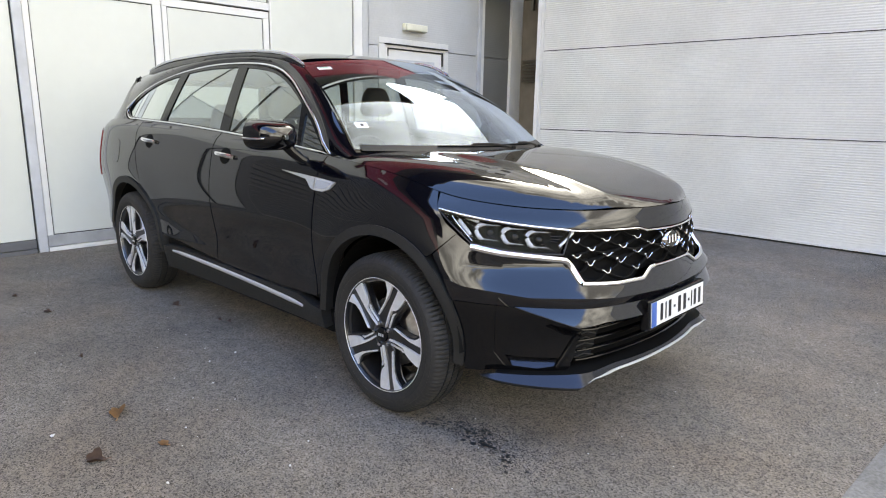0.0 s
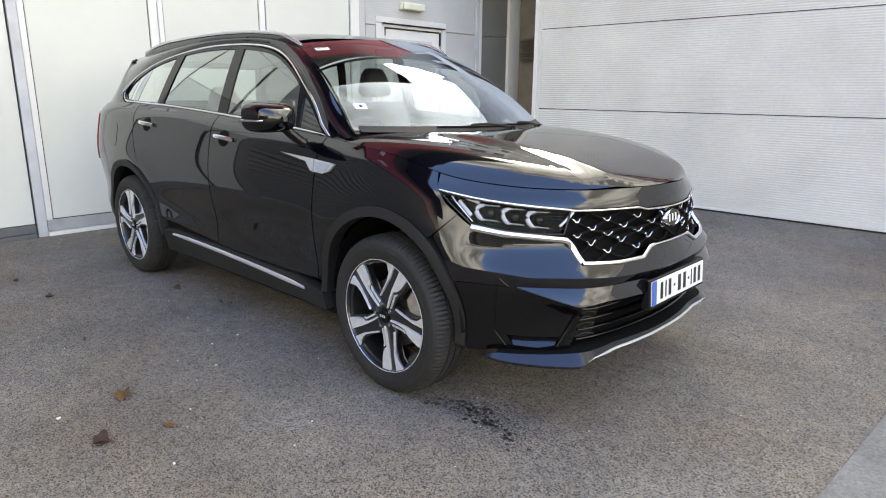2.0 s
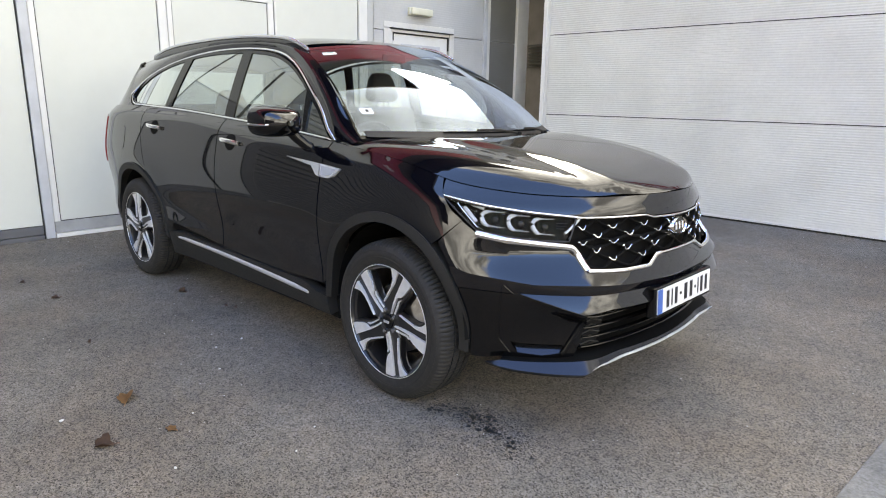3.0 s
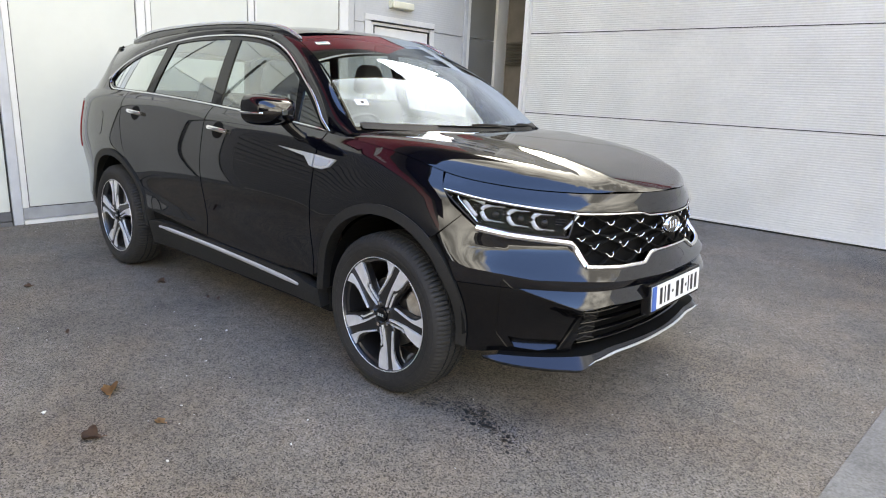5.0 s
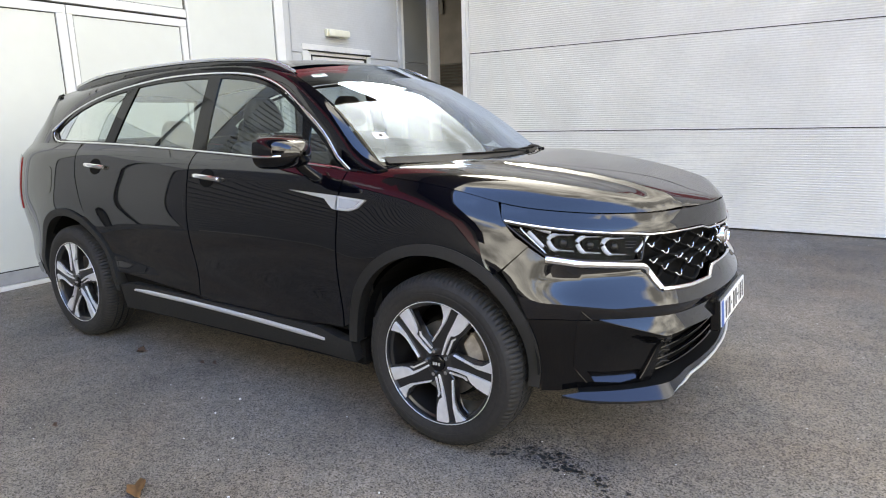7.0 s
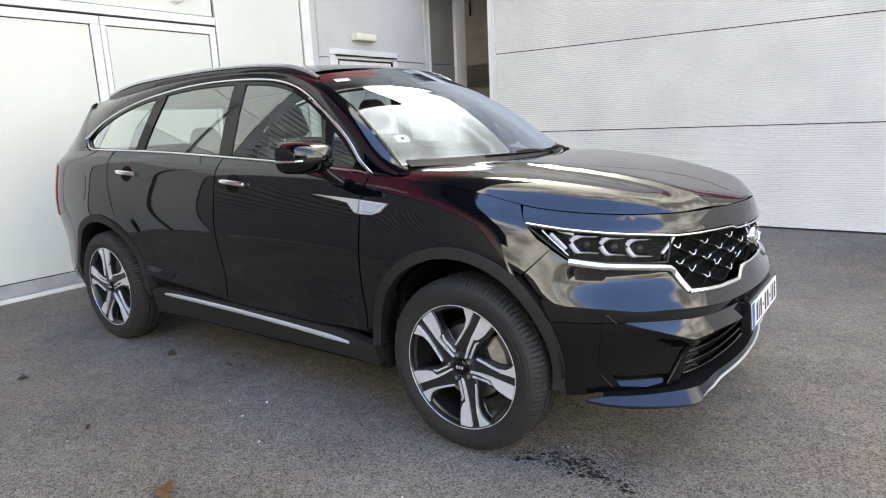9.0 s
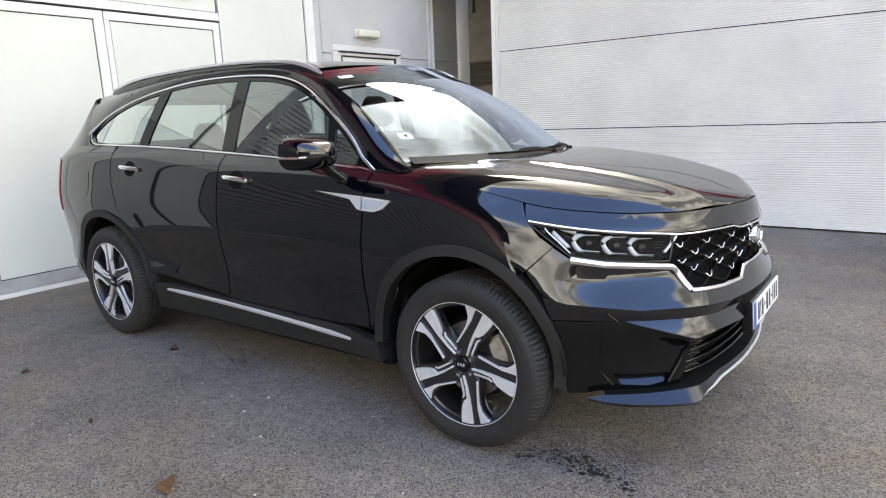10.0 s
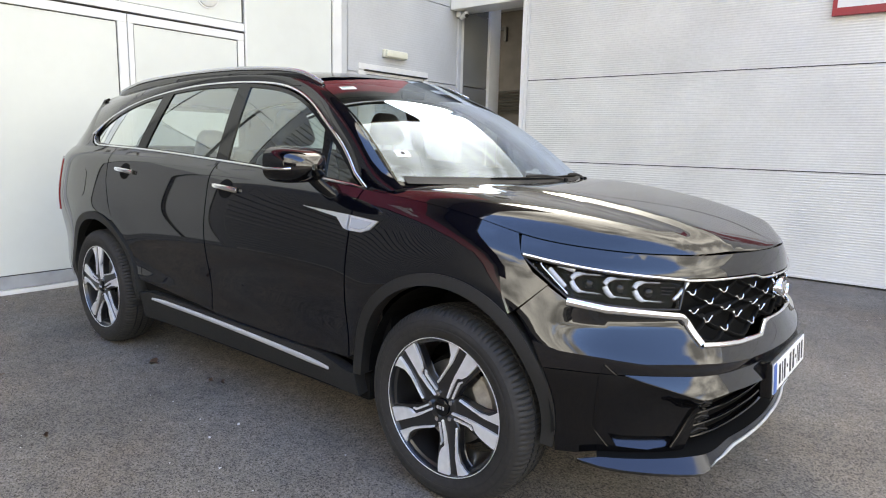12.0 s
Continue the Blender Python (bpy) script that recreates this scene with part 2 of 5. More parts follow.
PLATE_BLUE = mat("blue plate band", (0.02, 0.13, 0.42), rough=0.4)
PAPER = mat("white sticker paper", (0.72, 0.76, 0.74), rough=0.6)
GREEN_INK = mat("green print", (0.10, 0.30, 0.20), rough=0.6)
INK = mat("black print", (0.015, 0.015, 0.018), rough=0.5)
LEAF_TAN = mat("dry tan leaf", (0.33, 0.16, 0.07), rough=0.7, stain=0.3, stain_scale=30)
LEAF_BROWN = mat("dark brown leaf", (0.11, 0.055, 0.035), rough=0.7, stain=0.3, stain_scale=30)
SPECK = mat("pale grit", (0.62, 0.60, 0.56), rough=0.8)
WET = mat("dark oil stain", (0.022, 0.021, 0.02), rough=0.5)
GLASS = glass_mat("tinted side glass", (0.80, 0.90, 0.86), 5.4, sheen=(0.76, 0.82, 0.80))
GLASS_FRONT = glass_mat("windscreen glass", (0.90, 0.94, 0.92), 2.8, sheen=(0.68, 0.82, 0.96))
LENS = glass_mat("clear lamp lens", (0.95, 0.96, 0.97), 0.15)


# ---- mesh helpers ----
def mesh_ob(name, verts, faces, material, parent=None, label="", normals=None, smooth=False):
    me = bpy.data.meshes.new(name)
    me.from_pydata([tuple(v) for v in verts], [], faces)
    me.materials.append(material)
    if smooth or normals:
        me.polygons.foreach_set("use_smooth", [True] * len(me.polygons))
    me.update()
    if normals:
        me.normals_split_custom_set_from_vertices([tuple(n) for n in normals])
    ob = new(name, me)
    ob.parent = parent
    if label:
        tagged(ob, label)
    return ob


def part(name, bm, material, parent, label="", smooth=False):
    me = bpy.data.meshes.new(name)
    bmesh.ops.recalc_face_normals(bm, faces=bm.faces)
    bm.to_mesh(me)
    bm.free()
    me.materials.append(material)
    if smooth:
        me.polygons.foreach_set("use_smooth", [True] * len(me.polygons))
        me.set_sharp_from_angle(angle=radians(38))
    ob = new(name, me)
    ob.parent = parent
    if label:
        tagged(ob, label)
    return ob


def box_bm(lo, hi, bevel=0.0, segs=2, m=None, bm=None):
    bm = bm or bmesh.new()
    lo, hi = Vector(lo), Vector(hi)
    made = bmesh.ops.create_cube(bm, size=1.0, matrix=Matrix.Translation((lo + hi) / 2) @ Matrix.Diagonal((*(hi - lo), 1)))
    vs = made["verts"]
    if bevel:
        es = list({e for v in vs for e in v.link_edges})
        got = bmesh.ops.bevel(bm, geom=es, offset=bevel, segments=segs, affect="EDGES", profile=0.5)
        vs = list({v for v in bm.verts if v.is_valid and (v in got["verts"] or v in vs)})
    if m:
        bmesh.ops.transform(bm, matrix=m, verts=[v for v in vs if v.is_valid])
    return bm


def lathe_bm(profile, segs=64, bm=None):
    """A ring round the y axis from rows of (y, radius)."""
    bm = bm or bmesh.new()
    rings = []
    for y, r in profile:
        rings.append([bm.verts.new((r * math.cos(2 * math.pi * k / segs), y, r * math.sin(2 * math.pi * k / segs))) for k in range(segs)])
    for a, b in zip(rings, rings[1:]):
        for k in range(segs):
            bm.faces.new((a[k], a[(k + 1) % segs], b[(k + 1) % segs], b[k]))
    return bm


def spline(pts):
    """A natural cubic through rows of (t, value), straight beyond its ends."""
    t = np.array([p[0] for p in pts], float)
    v = np.array([p[1] for p in pts], float)
    n = len(t)
    h = np.diff(t)
    a = np.eye(n)
    r = np.zeros(n)
    for i in range(1, n - 1):
        a[i, i - 1 : i + 2] = h[i - 1], 2 * (h[i - 1] + h[i]), h[i]
        r[i] = 6 * ((v[i + 1] - v[i]) / h[i] - (v[i] - v[i - 1]) / h[i - 1])
    m = np.linalg.solve(a, r)
    t, v, h, m = t.tolist(), v.tolist(), h.tolist(), m.tolist()

    def value(x):
        if x <= t[0]:
            return v[0] + (x - t[0]) * ((v[1] - v[0]) / h[0] - h[0] * m[1] / 6)
        if x >= t[-1]:
            return v[-1] + (x - t[-1]) * ((v[-1] - v[-2]) / h[-1] + h[-1] * m[-2] / 6)
        lo, hi = 0, n - 1
        while hi - lo > 1:
            k = (lo + hi) // 2
            lo, hi = (k, hi) if t[k] <= x else (lo, k)
        p, q = t[hi] - x, x - t[lo]
        return (m[lo] * p**3 + m[hi] * q**3) / (6 * h[lo]) + (v[lo] / h[lo] - m[lo] * h[lo] / 6) * p + (v[hi] / h[lo] - m[hi] * h[lo] / 6) * q

    return value


def curve3(pts):
    """A smooth curve through points of space, t from 0 to 1."""
    far = np.r_[0, np.cumsum([(Vector(b) - Vector(a)).length for a, b in zip(pts, pts[1:])])]
    far = far / far[-1]
    axes = [spline([(t, p[n]) for t, p in zip(far, pts)]) for n in range(3)]
    return lambda t: Vector((axes[0](t), axes[1](t), axes[2](t)))


def ease5(a, b, x):
    x = min(1.0, max(0.0, (x - a) / (b - a)))
    return x**3 * (6 * x * x - 15 * x + 10)


def ease(a, b, x):
    x = min(1.0, max(0.0, (x - a) / (b - a)))
    return x * x * (3 - 2 * x)


def thick(pts, step, closed=True):
    """The polygon's corners with further points between them."""
    out = []
    for a, b in zip(pts, list(pts[1:]) + ([pts[0]] if closed else [])):
        n = max(1, math.ceil(math.hypot(b[0] - a[0], b[1] - a[1]) / step))
        out += [(a[0] + (b[0] - a[0]) * k / n, a[1] + (b[1] - a[1]) * k / n) for k in range(n)]
    return out if closed else out + [tuple(pts[-1])]


def inside(p, poly):
    x, y = p
    odd = False
    for (x0, y0), (x1, y1) in zip(poly, poly[1:] + poly[:1]):
        if (y0 > y) != (y1 > y) and x < x0 + (y - y0) * (x1 - x0) / (y1 - y0):
            odd = not odd
    return odd


def from_core(p):
    return p - Vector((max(-1.25, min(1.25, p.x)), 0, 0.75 if p.z < 1.2 else 1.0))


def normal_of(f, u, v, out=from_core):
    e = 0.003
    n = (f(u + e, v) - f(u - e, v)).cross(f(u, v + e) - f(u, v - e)).normalized()
    return -n if n.dot(out(f(u, v))) < 0 else n


def panel(name, outline, f, material, parent, step=0.035, depth=0.015, holes=(), lift=0.0, label="", out=from_core):
    """A sheet of the surface f(u, v) within an outline, with turned-in edges of the given depth."""
    from_2d = thick(outline, step)
    hole_2d = [thick(h, step) for h in holes]
    ring = from_2d + [p for h in hole_2d for p in h]
    arr = np.array(ring)
    lo, hi = arr.min(0), arr.max(0)
    pts, edges = list(ring), []
    at = 0
    for loop in [from_2d, *hole_2d]:
        edges += [(at + k, at + (k + 1) % len(loop)) for k in range(len(loop))]
        at += len(loop)
    rows = max(1, round((hi[1] - lo[1]) / step))
    cols = max(1, round((hi[0] - lo[0]) / step))
    for i in range(1, cols):
        for j in range(1, rows):
            p = (lo[0] + (hi[0] - lo[0]) * i / cols, lo[1] + (hi[1] - lo[1]) * j / rows)
            if ((arr - p) ** 2).sum(1).min() > (0.45 * step) ** 2 and inside(p, from_2d) and not any(inside(p, h) for h in hole_2d):
                pts.append(p)
    v2, _, tris, _, _, _ = delaunay_2d_cdt([Vector(p) for p in pts], edges, [], 0, 1e-6)
    keep = []
    for tri in tris:
        c = sum((v2[k] for k in tri), Vector((0, 0))) / len(tri)
        a, b, d = (v2[k] for k in tri[:3])
        if abs((b - a).cross(d - a)) > 0.004 * step * step and inside(c, from_2d) and not any(inside(c, h) for h in hole_2d):
            keep.append(list(tri))
    norms = [normal_of(f, p.x, p.y, out) for p in v2]
    verts = [f(p.x, p.y) + n * lift for p, n in zip(v2, norms)]
    count = {}
    faces = []
    for tri in keep:
        a, b, c = (verts[k] for k in tri[:3])
        if (b - a).cross(c - a).dot(norms[tri[0]]) < 0:
            tri.reverse()
        faces.append(tri)
        for a, b in zip(tri, tri[1:] + tri[:1]):
            count[(a, b)] = count.get((a, b), 0) + 1
    if depth:
        for a, b in [e for e in count if (e[1], e[0]) not in count]:
            n0 = len(verts)
            side = (verts[b] - verts[a]).cross(norms[a]).normalized()
            verts += [verts[a], verts[b], verts[b] - norms[b] * depth, verts[a] - norms[a] * depth]
            norms += [side, side, side, side]
            faces.append([n0 + 1, n0, n0 + 3, n0 + 2])
    used = sorted({k for fc in faces for k in fc})
    back = {k: i for i, k in enumerate(used)}
    return mesh_ob(name, [verts[k] for k in used], [[back[k] for k in fc] for fc in faces], material, parent, label, [norms[k] for k in used])


def sweep(name, pts, normals, width, height, material, parent, label="", taper=(), closed=False):
    """A strip with a rounded section along points, standing height out of a surface with those normals."""
    verts, faces = [], []
    prof = [(-0.5, -0.3), (-0.5, 0.45), (-0.36, 0.85), (0, 1.0), (0.36, 0.85), (0.5, 0.45), (0.5, -0.3)]
    n = len(pts)
    for k in range(n):
        a, b = pts[max(0, k - 1)], pts[min(n - 1, k + 1)]
        if closed:
            a, b = pts[k - 1], pts[(k + 1) % n]
        along = (b - a).normalized()
        nor = (normals[k] - along * normals[k].dot(along)).normalized()
        across = along.cross(nor)
        w = width * (taper[k] if taper else 1)
        verts += [pts[k] + across * w * s + nor * height * q for s, q in prof]
    m = len(prof)
    for k in range(n if closed else n - 1):
        for j in range(m - 1):
            a, b = k * m + j, ((k + 1) % n) * m + j
            faces.append((a, a + 1, b + 1, b))
    if not closed:
        faces += [tuple(range(m))[::-1], tuple(range((n - 1) * m, n * m))]
    ob = mesh_ob(name, verts, faces, material, parent, label, smooth=True)
    ob.data.set_sharp_from_angle(angle=radians(50))
    return ob


def ribbon(name, uv, f, width, height, material, parent, label="", step=0.02, taper=None, lift=0.0, smooth_path=True):
    """A strip laid along a line of (u, v) on the surface f."""
    if smooth_path and len(uv) > 2:
        far = np.r_[0, np.cumsum([math.hypot(b[0] - a[0], b[1] - a[1]) for a, b in zip(uv, uv[1:])])]
        cu, cv = spline([(t, p[0]) for t, p in zip(far, uv)]), spline([(t, p[1]) for t, p in zip(far, uv)])
        k = max(2, math.ceil(far[-1] / step))
        line = [(cu(far[-1] * i / k), cv(far[-1] * i / k)) for i in range(k + 1)]
    else:
        line = thick(uv, step, closed=False)
    nor = [normal_of(f, u, v) for u, v in line]
    pts = [f(u, v) + n * lift for (u, v), n in zip(line, nor)]
    tp = [taper(i / (len(line) - 1)) for i in range(len(line))] if taper else ()
    return sweep(name, pts, nor, width, height, material, parent, label, tp)

# ---- ground ----
WX, RY = -3.235, 4.88  # faces of the two walls
GZ = -0.008  # level of the asphalt


def flat(name, lo, hi, material, parent=None, label="", bevel=0.0):
    return part(name, box_bm(lo, hi, bevel), material, parent, label)


me = bpy.data.meshes.new("ground")
me.from_pydata([(-300, -300, GZ), (300, -300, GZ), (300, 300, GZ), (-300, 300, GZ)], [], [(0, 1, 2, 3)])
me.materials.append(ASPHALT)
ground = tagged(new("ground", me), "worn grey asphalt yard with loose grit", "ground", kind="structure")

strip = part("pavement", box_bm((0, -14.0, -0.05), (0.45, 4.82, 0.005), 0.003), CONCRETE, None)
strip.matrix_world = pose(3.108, 0, GZ, 0, 0, -3.4)
tagged(strip, "pale concrete channel strip set in the asphalt", "pavement", kind="structure")


# ---- walls ----
def clad(name, along, a0, a1, z0, z1, face, out, material, parent, pitch=0.0265, deep=0.0036):
    """A ribbed sheet: along 'x' or 'y' from a0 to a1, its ribs level, standing at face and looking out (+1 or -1)."""
    n = max(1, round((z1 - z0) / pitch))
    p = (z1 - z0) / n
    prof = [(z0, -0.03), (z0, 0.0)]
    for k in range(n):
        z = z0 + k * p
        if deep > 0.01:  # narrow deep grooves
            prof += [(z + 0.40 * p, 0.0), (z + 0.42 * p, -deep), (z + 0.62 * p, -deep), (z + 0.64 * p, 0.0)]
        else:
            prof += [(z + 0.08 * p, 0.0), (z + 0.42 * p, -deep), (z + 0.55 * p, -deep), (z + 0.92 * p, 0.0)]
    prof += [(z1, 0.0), (z1, -0.03)]
    verts = []
    for a in (a0, a1):
        for z, d in prof:
            verts.append((a, face + out * d, z) if along == "x" else (face + out * d, a, z))
    m = len(prof)
    faces = [(k, k + 1, m + k + 1, m + k) for k in range(m - 1)]
    if (along == "x") == (out > 0):
        faces = [f[::-1] for f in faces]
    return mesh_ob(name, verts, faces, material, parent)


wall_west = tagged(flat("wall_west", (WX - 0.40, -30.0, GZ), (WX - 0.045, 6.2, 5.1), CLAD_DARK), "wall of white panelled doors and ribbed grey cladding", "wall", kind="structure")

# cladding beyond the white doors, round and above the small door, and down the passage
SEAMS = [0.035, 1.124, 2.182, 3.262, 4.345, 5.1]
for z0, z1 in zip(SEAMS, SEAMS[1:]):
    clad("cladding_panel", "y", -30.0, -3.06, z0 + 0.006, z1 - 0.006, WX, 1, CLAD_DEEP, wall_west, pitch=0.108, deep=0.034)
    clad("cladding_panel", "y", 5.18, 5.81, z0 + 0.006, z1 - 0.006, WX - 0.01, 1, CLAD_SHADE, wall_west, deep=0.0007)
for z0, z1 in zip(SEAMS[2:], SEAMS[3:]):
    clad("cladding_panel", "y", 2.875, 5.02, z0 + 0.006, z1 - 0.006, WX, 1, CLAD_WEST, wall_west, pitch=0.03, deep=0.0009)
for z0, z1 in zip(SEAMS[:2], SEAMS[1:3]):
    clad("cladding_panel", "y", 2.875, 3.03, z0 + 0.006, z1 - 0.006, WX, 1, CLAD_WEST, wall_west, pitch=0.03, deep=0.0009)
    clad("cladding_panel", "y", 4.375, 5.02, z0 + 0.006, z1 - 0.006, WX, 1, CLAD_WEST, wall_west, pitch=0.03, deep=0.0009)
flat("corner_post", (WX - 0.04, 5.026, GZ), (WX + 0.025, 5.10, 5.1), FRAME_GREY, wall_west, "grey folded corner trim", 0.006)
flat("corner_trim", (WX - 0.04, 5.105, GZ), (WX + 0.012, 5.175, 5.1), FRAME_WHITE, wall_west, "pale folded corner trim", 0.006)
flat("panel_trim", (WX - 0.04, 2.630, GZ), (WX + 0.012, 2.764, 5.1), FRAME_WHITE, wall_west, "pale vertical trim", 0.005)
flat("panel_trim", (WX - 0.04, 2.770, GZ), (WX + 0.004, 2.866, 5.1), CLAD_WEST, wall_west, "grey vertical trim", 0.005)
flat("base_trim", (WX - 0.04, 1.455, GZ), (WX + 0.012, 2.615, 0.11), PLINTH, wall_west, "grey bottom rail", 0.004)

# white double doors with fixed white panels beside and above them
door_1 = tagged(new("door_1"), "white panelled double door with grey bottom rail, closed", "door", kind="structure")
door_1.location = (WX, -1.1, 0)


def bit(name, y0, y1, z0, z1, proud, material, bevel=0.004, label=""):
    ob = flat(name, (WX - 0.045, y0, z0), (WX + proud, y1, z1), material, None, label, bevel)
    ob.parent = door_1
    ob.matrix_parent_inverse = Matrix.Translation((-WX, 1.1, 0))
    return ob


for y0, y1 in ((-0.955, 0.107), (0.265, 1.336)):
    bit("panel", y0, y1, 0.15, 2.322, -0.012, WHITE)
    for a, b in ((y0 - 0.008, y0), (y1, y1 + 0.008)):
        bit("gasket", a, b, 0.14, 2.330, -0.016, GASKET, 0)
    bit("gasket", y0 - 0.008, y1 + 0.008, 2.322, 2.330, -0.0165, GASKET, 0)
    bit("gasket", y0 - 0.008, y1 + 0.008, 0.142, 0.15, -0.0165, GASKET, 0)
for y0, y1 in ((-1.015, 0.199), (0.207, 1.415)):
    bit("bottom_rail", y0, y1, 0.035, 0.142, 0.0, PLINTH, 0.004, "grey bottom rail")
    bit("top_rail", y0, y1, 2.330, 2.405, 0.0, FRAME_WHITE)
bit("stile", -1.015, -0.964, 0.142, 2.330, 0.0, FRAME_WHITE)
bit("stile", 0.116, 0.199, 0.142, 2.330, 0.0, FRAME_WHITE)
bit("stile", 0.207, 0.256, 0.142, 2.330, 0.0, FRAME_WHITE)
bit("stile", 1.345, 1.415, 0.142, 2.330, 0.0, FRAME_WHITE)
bit("gasket", 0.199, 0.207, 0.035, 2.405, -0.02, GASKET, 0)
bit("jamb", -1.097, -1.020, GZ, 5.1, 0.012, FRAME_GREY)
bit("jamb", 1.428, 1.450, GZ, 5.1, 0.004, FRAME_WHITE)
bit("gasket", -1.110, -1.100, GZ, 5.1, -0.01, GASKET, 0)
bit("gasket", 1.417, 1.426, GZ, 2.42, -0.01, GASKET, 0)
bit("threshold", -1.015, 1.415, GZ, 0.03, 0.02, FRAME_WHITE, 0.004, "pale aluminium threshold")
bit("transom", -1.015, 1.42, 2.408, 2.420, -0.02, GASKET, 0)
bit("transom", -1.015, 1.42, 2.423, 2.502, 0.008, FRAME_WHITE)
bit("gasket", -1.015, 1.40, 2.503, 2.508, -0.012, GASKET, 0)
bit("gasket", 1.404, 1.413, 2.503, 5.1, -0.012, GASKET, 0)
bit("overpanel", -1.015, 1.402, 2.510, 4.6, -0.01, WHITE)
bit("overpanel", -1.015, 1.402, 4.61, 5.1, -0.01, WHITE)


def fixed(name, y0, y1, z0, z1, proud, material):
    return flat(name, (WX - 0.045, y0, z0), (WX + proud, y1, z1), material, wall_west, "", 0.004)


fixed("panel", 1.452, 2.615, 0.12, 3.28, -0.006, WHITE)
fixed("panel", 1.452, 2.615, 3.29, 5.1, -0.006, WHITE)
fixed("gasket", 2.618, 2.627, GZ, 5.1, -0.012, GASKET)
fixed("panel", -1.70, -1.112, 0.12, 3.28, -0.006, WHITE)
fixed("gasket", -1.712, -1.702, GZ, 3.285, -0.002, GASKET)
# Panels out of view, greyed below to dim what the doors mirror.
fixed("panel", -2.370, -1.714, 0.12, 2.30, -0.006, PANEL_GREY)
fixed("panel", -2.370, -1.714, 2.31, 3.28, -0.006, WHITE)
fixed("gasket", -2.405, -2.375, GZ, 3.285, 0.004, GASKET)
fixed("panel", -2.86, -2.410, 0.12, 2.30, -0.006, PANEL_GREY)
fixed("panel", -2.86, -2.410, 2.31, 3.28, -0.006, WHITE)
fixed("panel", -2.86, -1.112, 3.29, 5.1, -0.006, WHITE)
fixed("panel_trim", -3.05, -2.865, GZ, 5.1, 0.012, CLAD_DEEP)
# Foot trims darkened to keep a pale patch out of the door's reflection.
fixed("base_trim", -2.86, -1.112, 0.035, 0.115, 0.006, CLAD_DEEP)
fixed("threshold", -2.86, -1.112, GZ, 0.03, 0.02, CLAD_DEEP)

# round pale cover on the panel above the double door
cover_plate = tagged(new("round_wall_cover"), "round pale grey cover on the white panel above the door", "wall cover")
cover_plate.location = (WX - 0.01, 1.013, 2.715)
part("disc", lathe_bm([(-0.028, 0.0005), (-0.028, 0.098), (-0.020, 0.110), (0.0, 0.112)], 40), CLADDING, cover_plate, "pale grey domed disc", True).matrix_basis = pose(0, 0, 0, 0, 0, 90)
part("rim", lathe_bm([(0.0, 0.113), (-0.012, 0.114), (-0.012, 0.127), (0.0, 0.128)], 40), FRAME_WHITE, cover_plate, "white rim", True).matrix_basis = pose(0, 0, 0, 0, 0, 90)

# small service door in the cladding
door_2 = tagged(new("door_2"), "pale grey service door in a grey metal frame, closed", "door", kind="structure")
door_2.location = (WX, 3.73, 0)


def bit2(name, y0, y1, z0, z1, x0, x1, material, label=""):
    ob = flat(name, (WX + x0, y0, z0), (WX + x1, y1, z1), material, None, label, 0.004)
    ob.parent = door_2
    ob.matrix_parent_inverse = Matrix.Translation((-WX, -3.73, 0))
    return ob


bit2("frame", 3.04, 3.16, GZ, 2.205, -0.045, 0.012, CLADDING)
bit2("frame", 4.275, 4.366, GZ, 2.205, -0.045, 0.012, CLADDING)
bit2("frame", 3.04, 4.366, 2.222, 2.295, -0.045, 0.012, CLADDING)
bit2("drip_bar", 3.145, 4.33, 2.206, 2.221, -0.04, 0.045, GASKET, "dark drip bar")
bit2("frame", 3.165, 4.27, 2.168, 2.204, -0.045, 0.006, FRAME_WHITE)
bit2("gasket", 3.20, 4.265, 2.156, 2.167, -0.045, 0.008, GASKET)
bit2("gasket", 3.20, 3.212, 2.06, 2.156, -0.045, 0.008, GASKET)
bit2("gasket", 4.252, 4.266, 1.98, 2.156, -0.045, 0.008, GASKET)
bit2("frame", 3.165, 3.198, GZ, 2.167, -0.045, 0.0, FRAME_WHITE)
bit2("door_leaf", 3.214, 4.25, 0.0, 2.150, -0.045, -0.015, FRAME_WHITE)
bit2("vision_panel", 3.36, 4.10, 1.15, 2.03, -0.016, -0.008, FRAME_GREY)

light_box = tagged(new("emergency_light"), "cream plastic bulkhead light box above the service door", "wall light")
light_box.location = (WX, 3.8, 2.45)
ob = part("housing", box_bm((WX + 0.0, 3.462, 2.405), (WX + 0.05, 3.872, 2.505), 0.01), CREAM, light_box)
ob.matrix_parent_inverse = Matrix.Translation((-WX, -3.8, -2.45))
ob = part("diffuser", box_bm((WX + 0.05, 3.472, 2.410), (WX + 0.095, 3.862, 2.500), 0.014, 3), CREAM, light_box, "aged cream diffuser", True)
ob.matrix_parent_inverse = Matrix.Translation((-WX, -3.8, -2.45))

# wall with long ribbed sheets, its end trim, and the passage beside it
wall_north = tagged(flat("wall_north", (-2.015, RY + 0.045, GZ), (11.0, RY + 0.40, 5.25), CLAD_DARK), "silver ribbed metal cladding wall in long level sheets", "wall", kind="structure")
for z0, z1 in zip(SEAMS, SEAMS[1:5] + [5.3]):
    clad("cladding_panel", "x", -1.90, 11.0, z0 + 0.0055, z1 - 0.0055, RY, -1, CLADDING, wall_north)
    flat("joint", (-1.90, RY + 0.012, z1 - 0.012), (11.0, RY + 0.046, z1 + 0.012), GASKET, wall_north)
flat("end_trim", (-2.012, RY - 0.012, GZ), (-1.955, RY + 0.43, 5.3), FRAME_WHITE, wall_north, "pale folded end trim", 0.005)
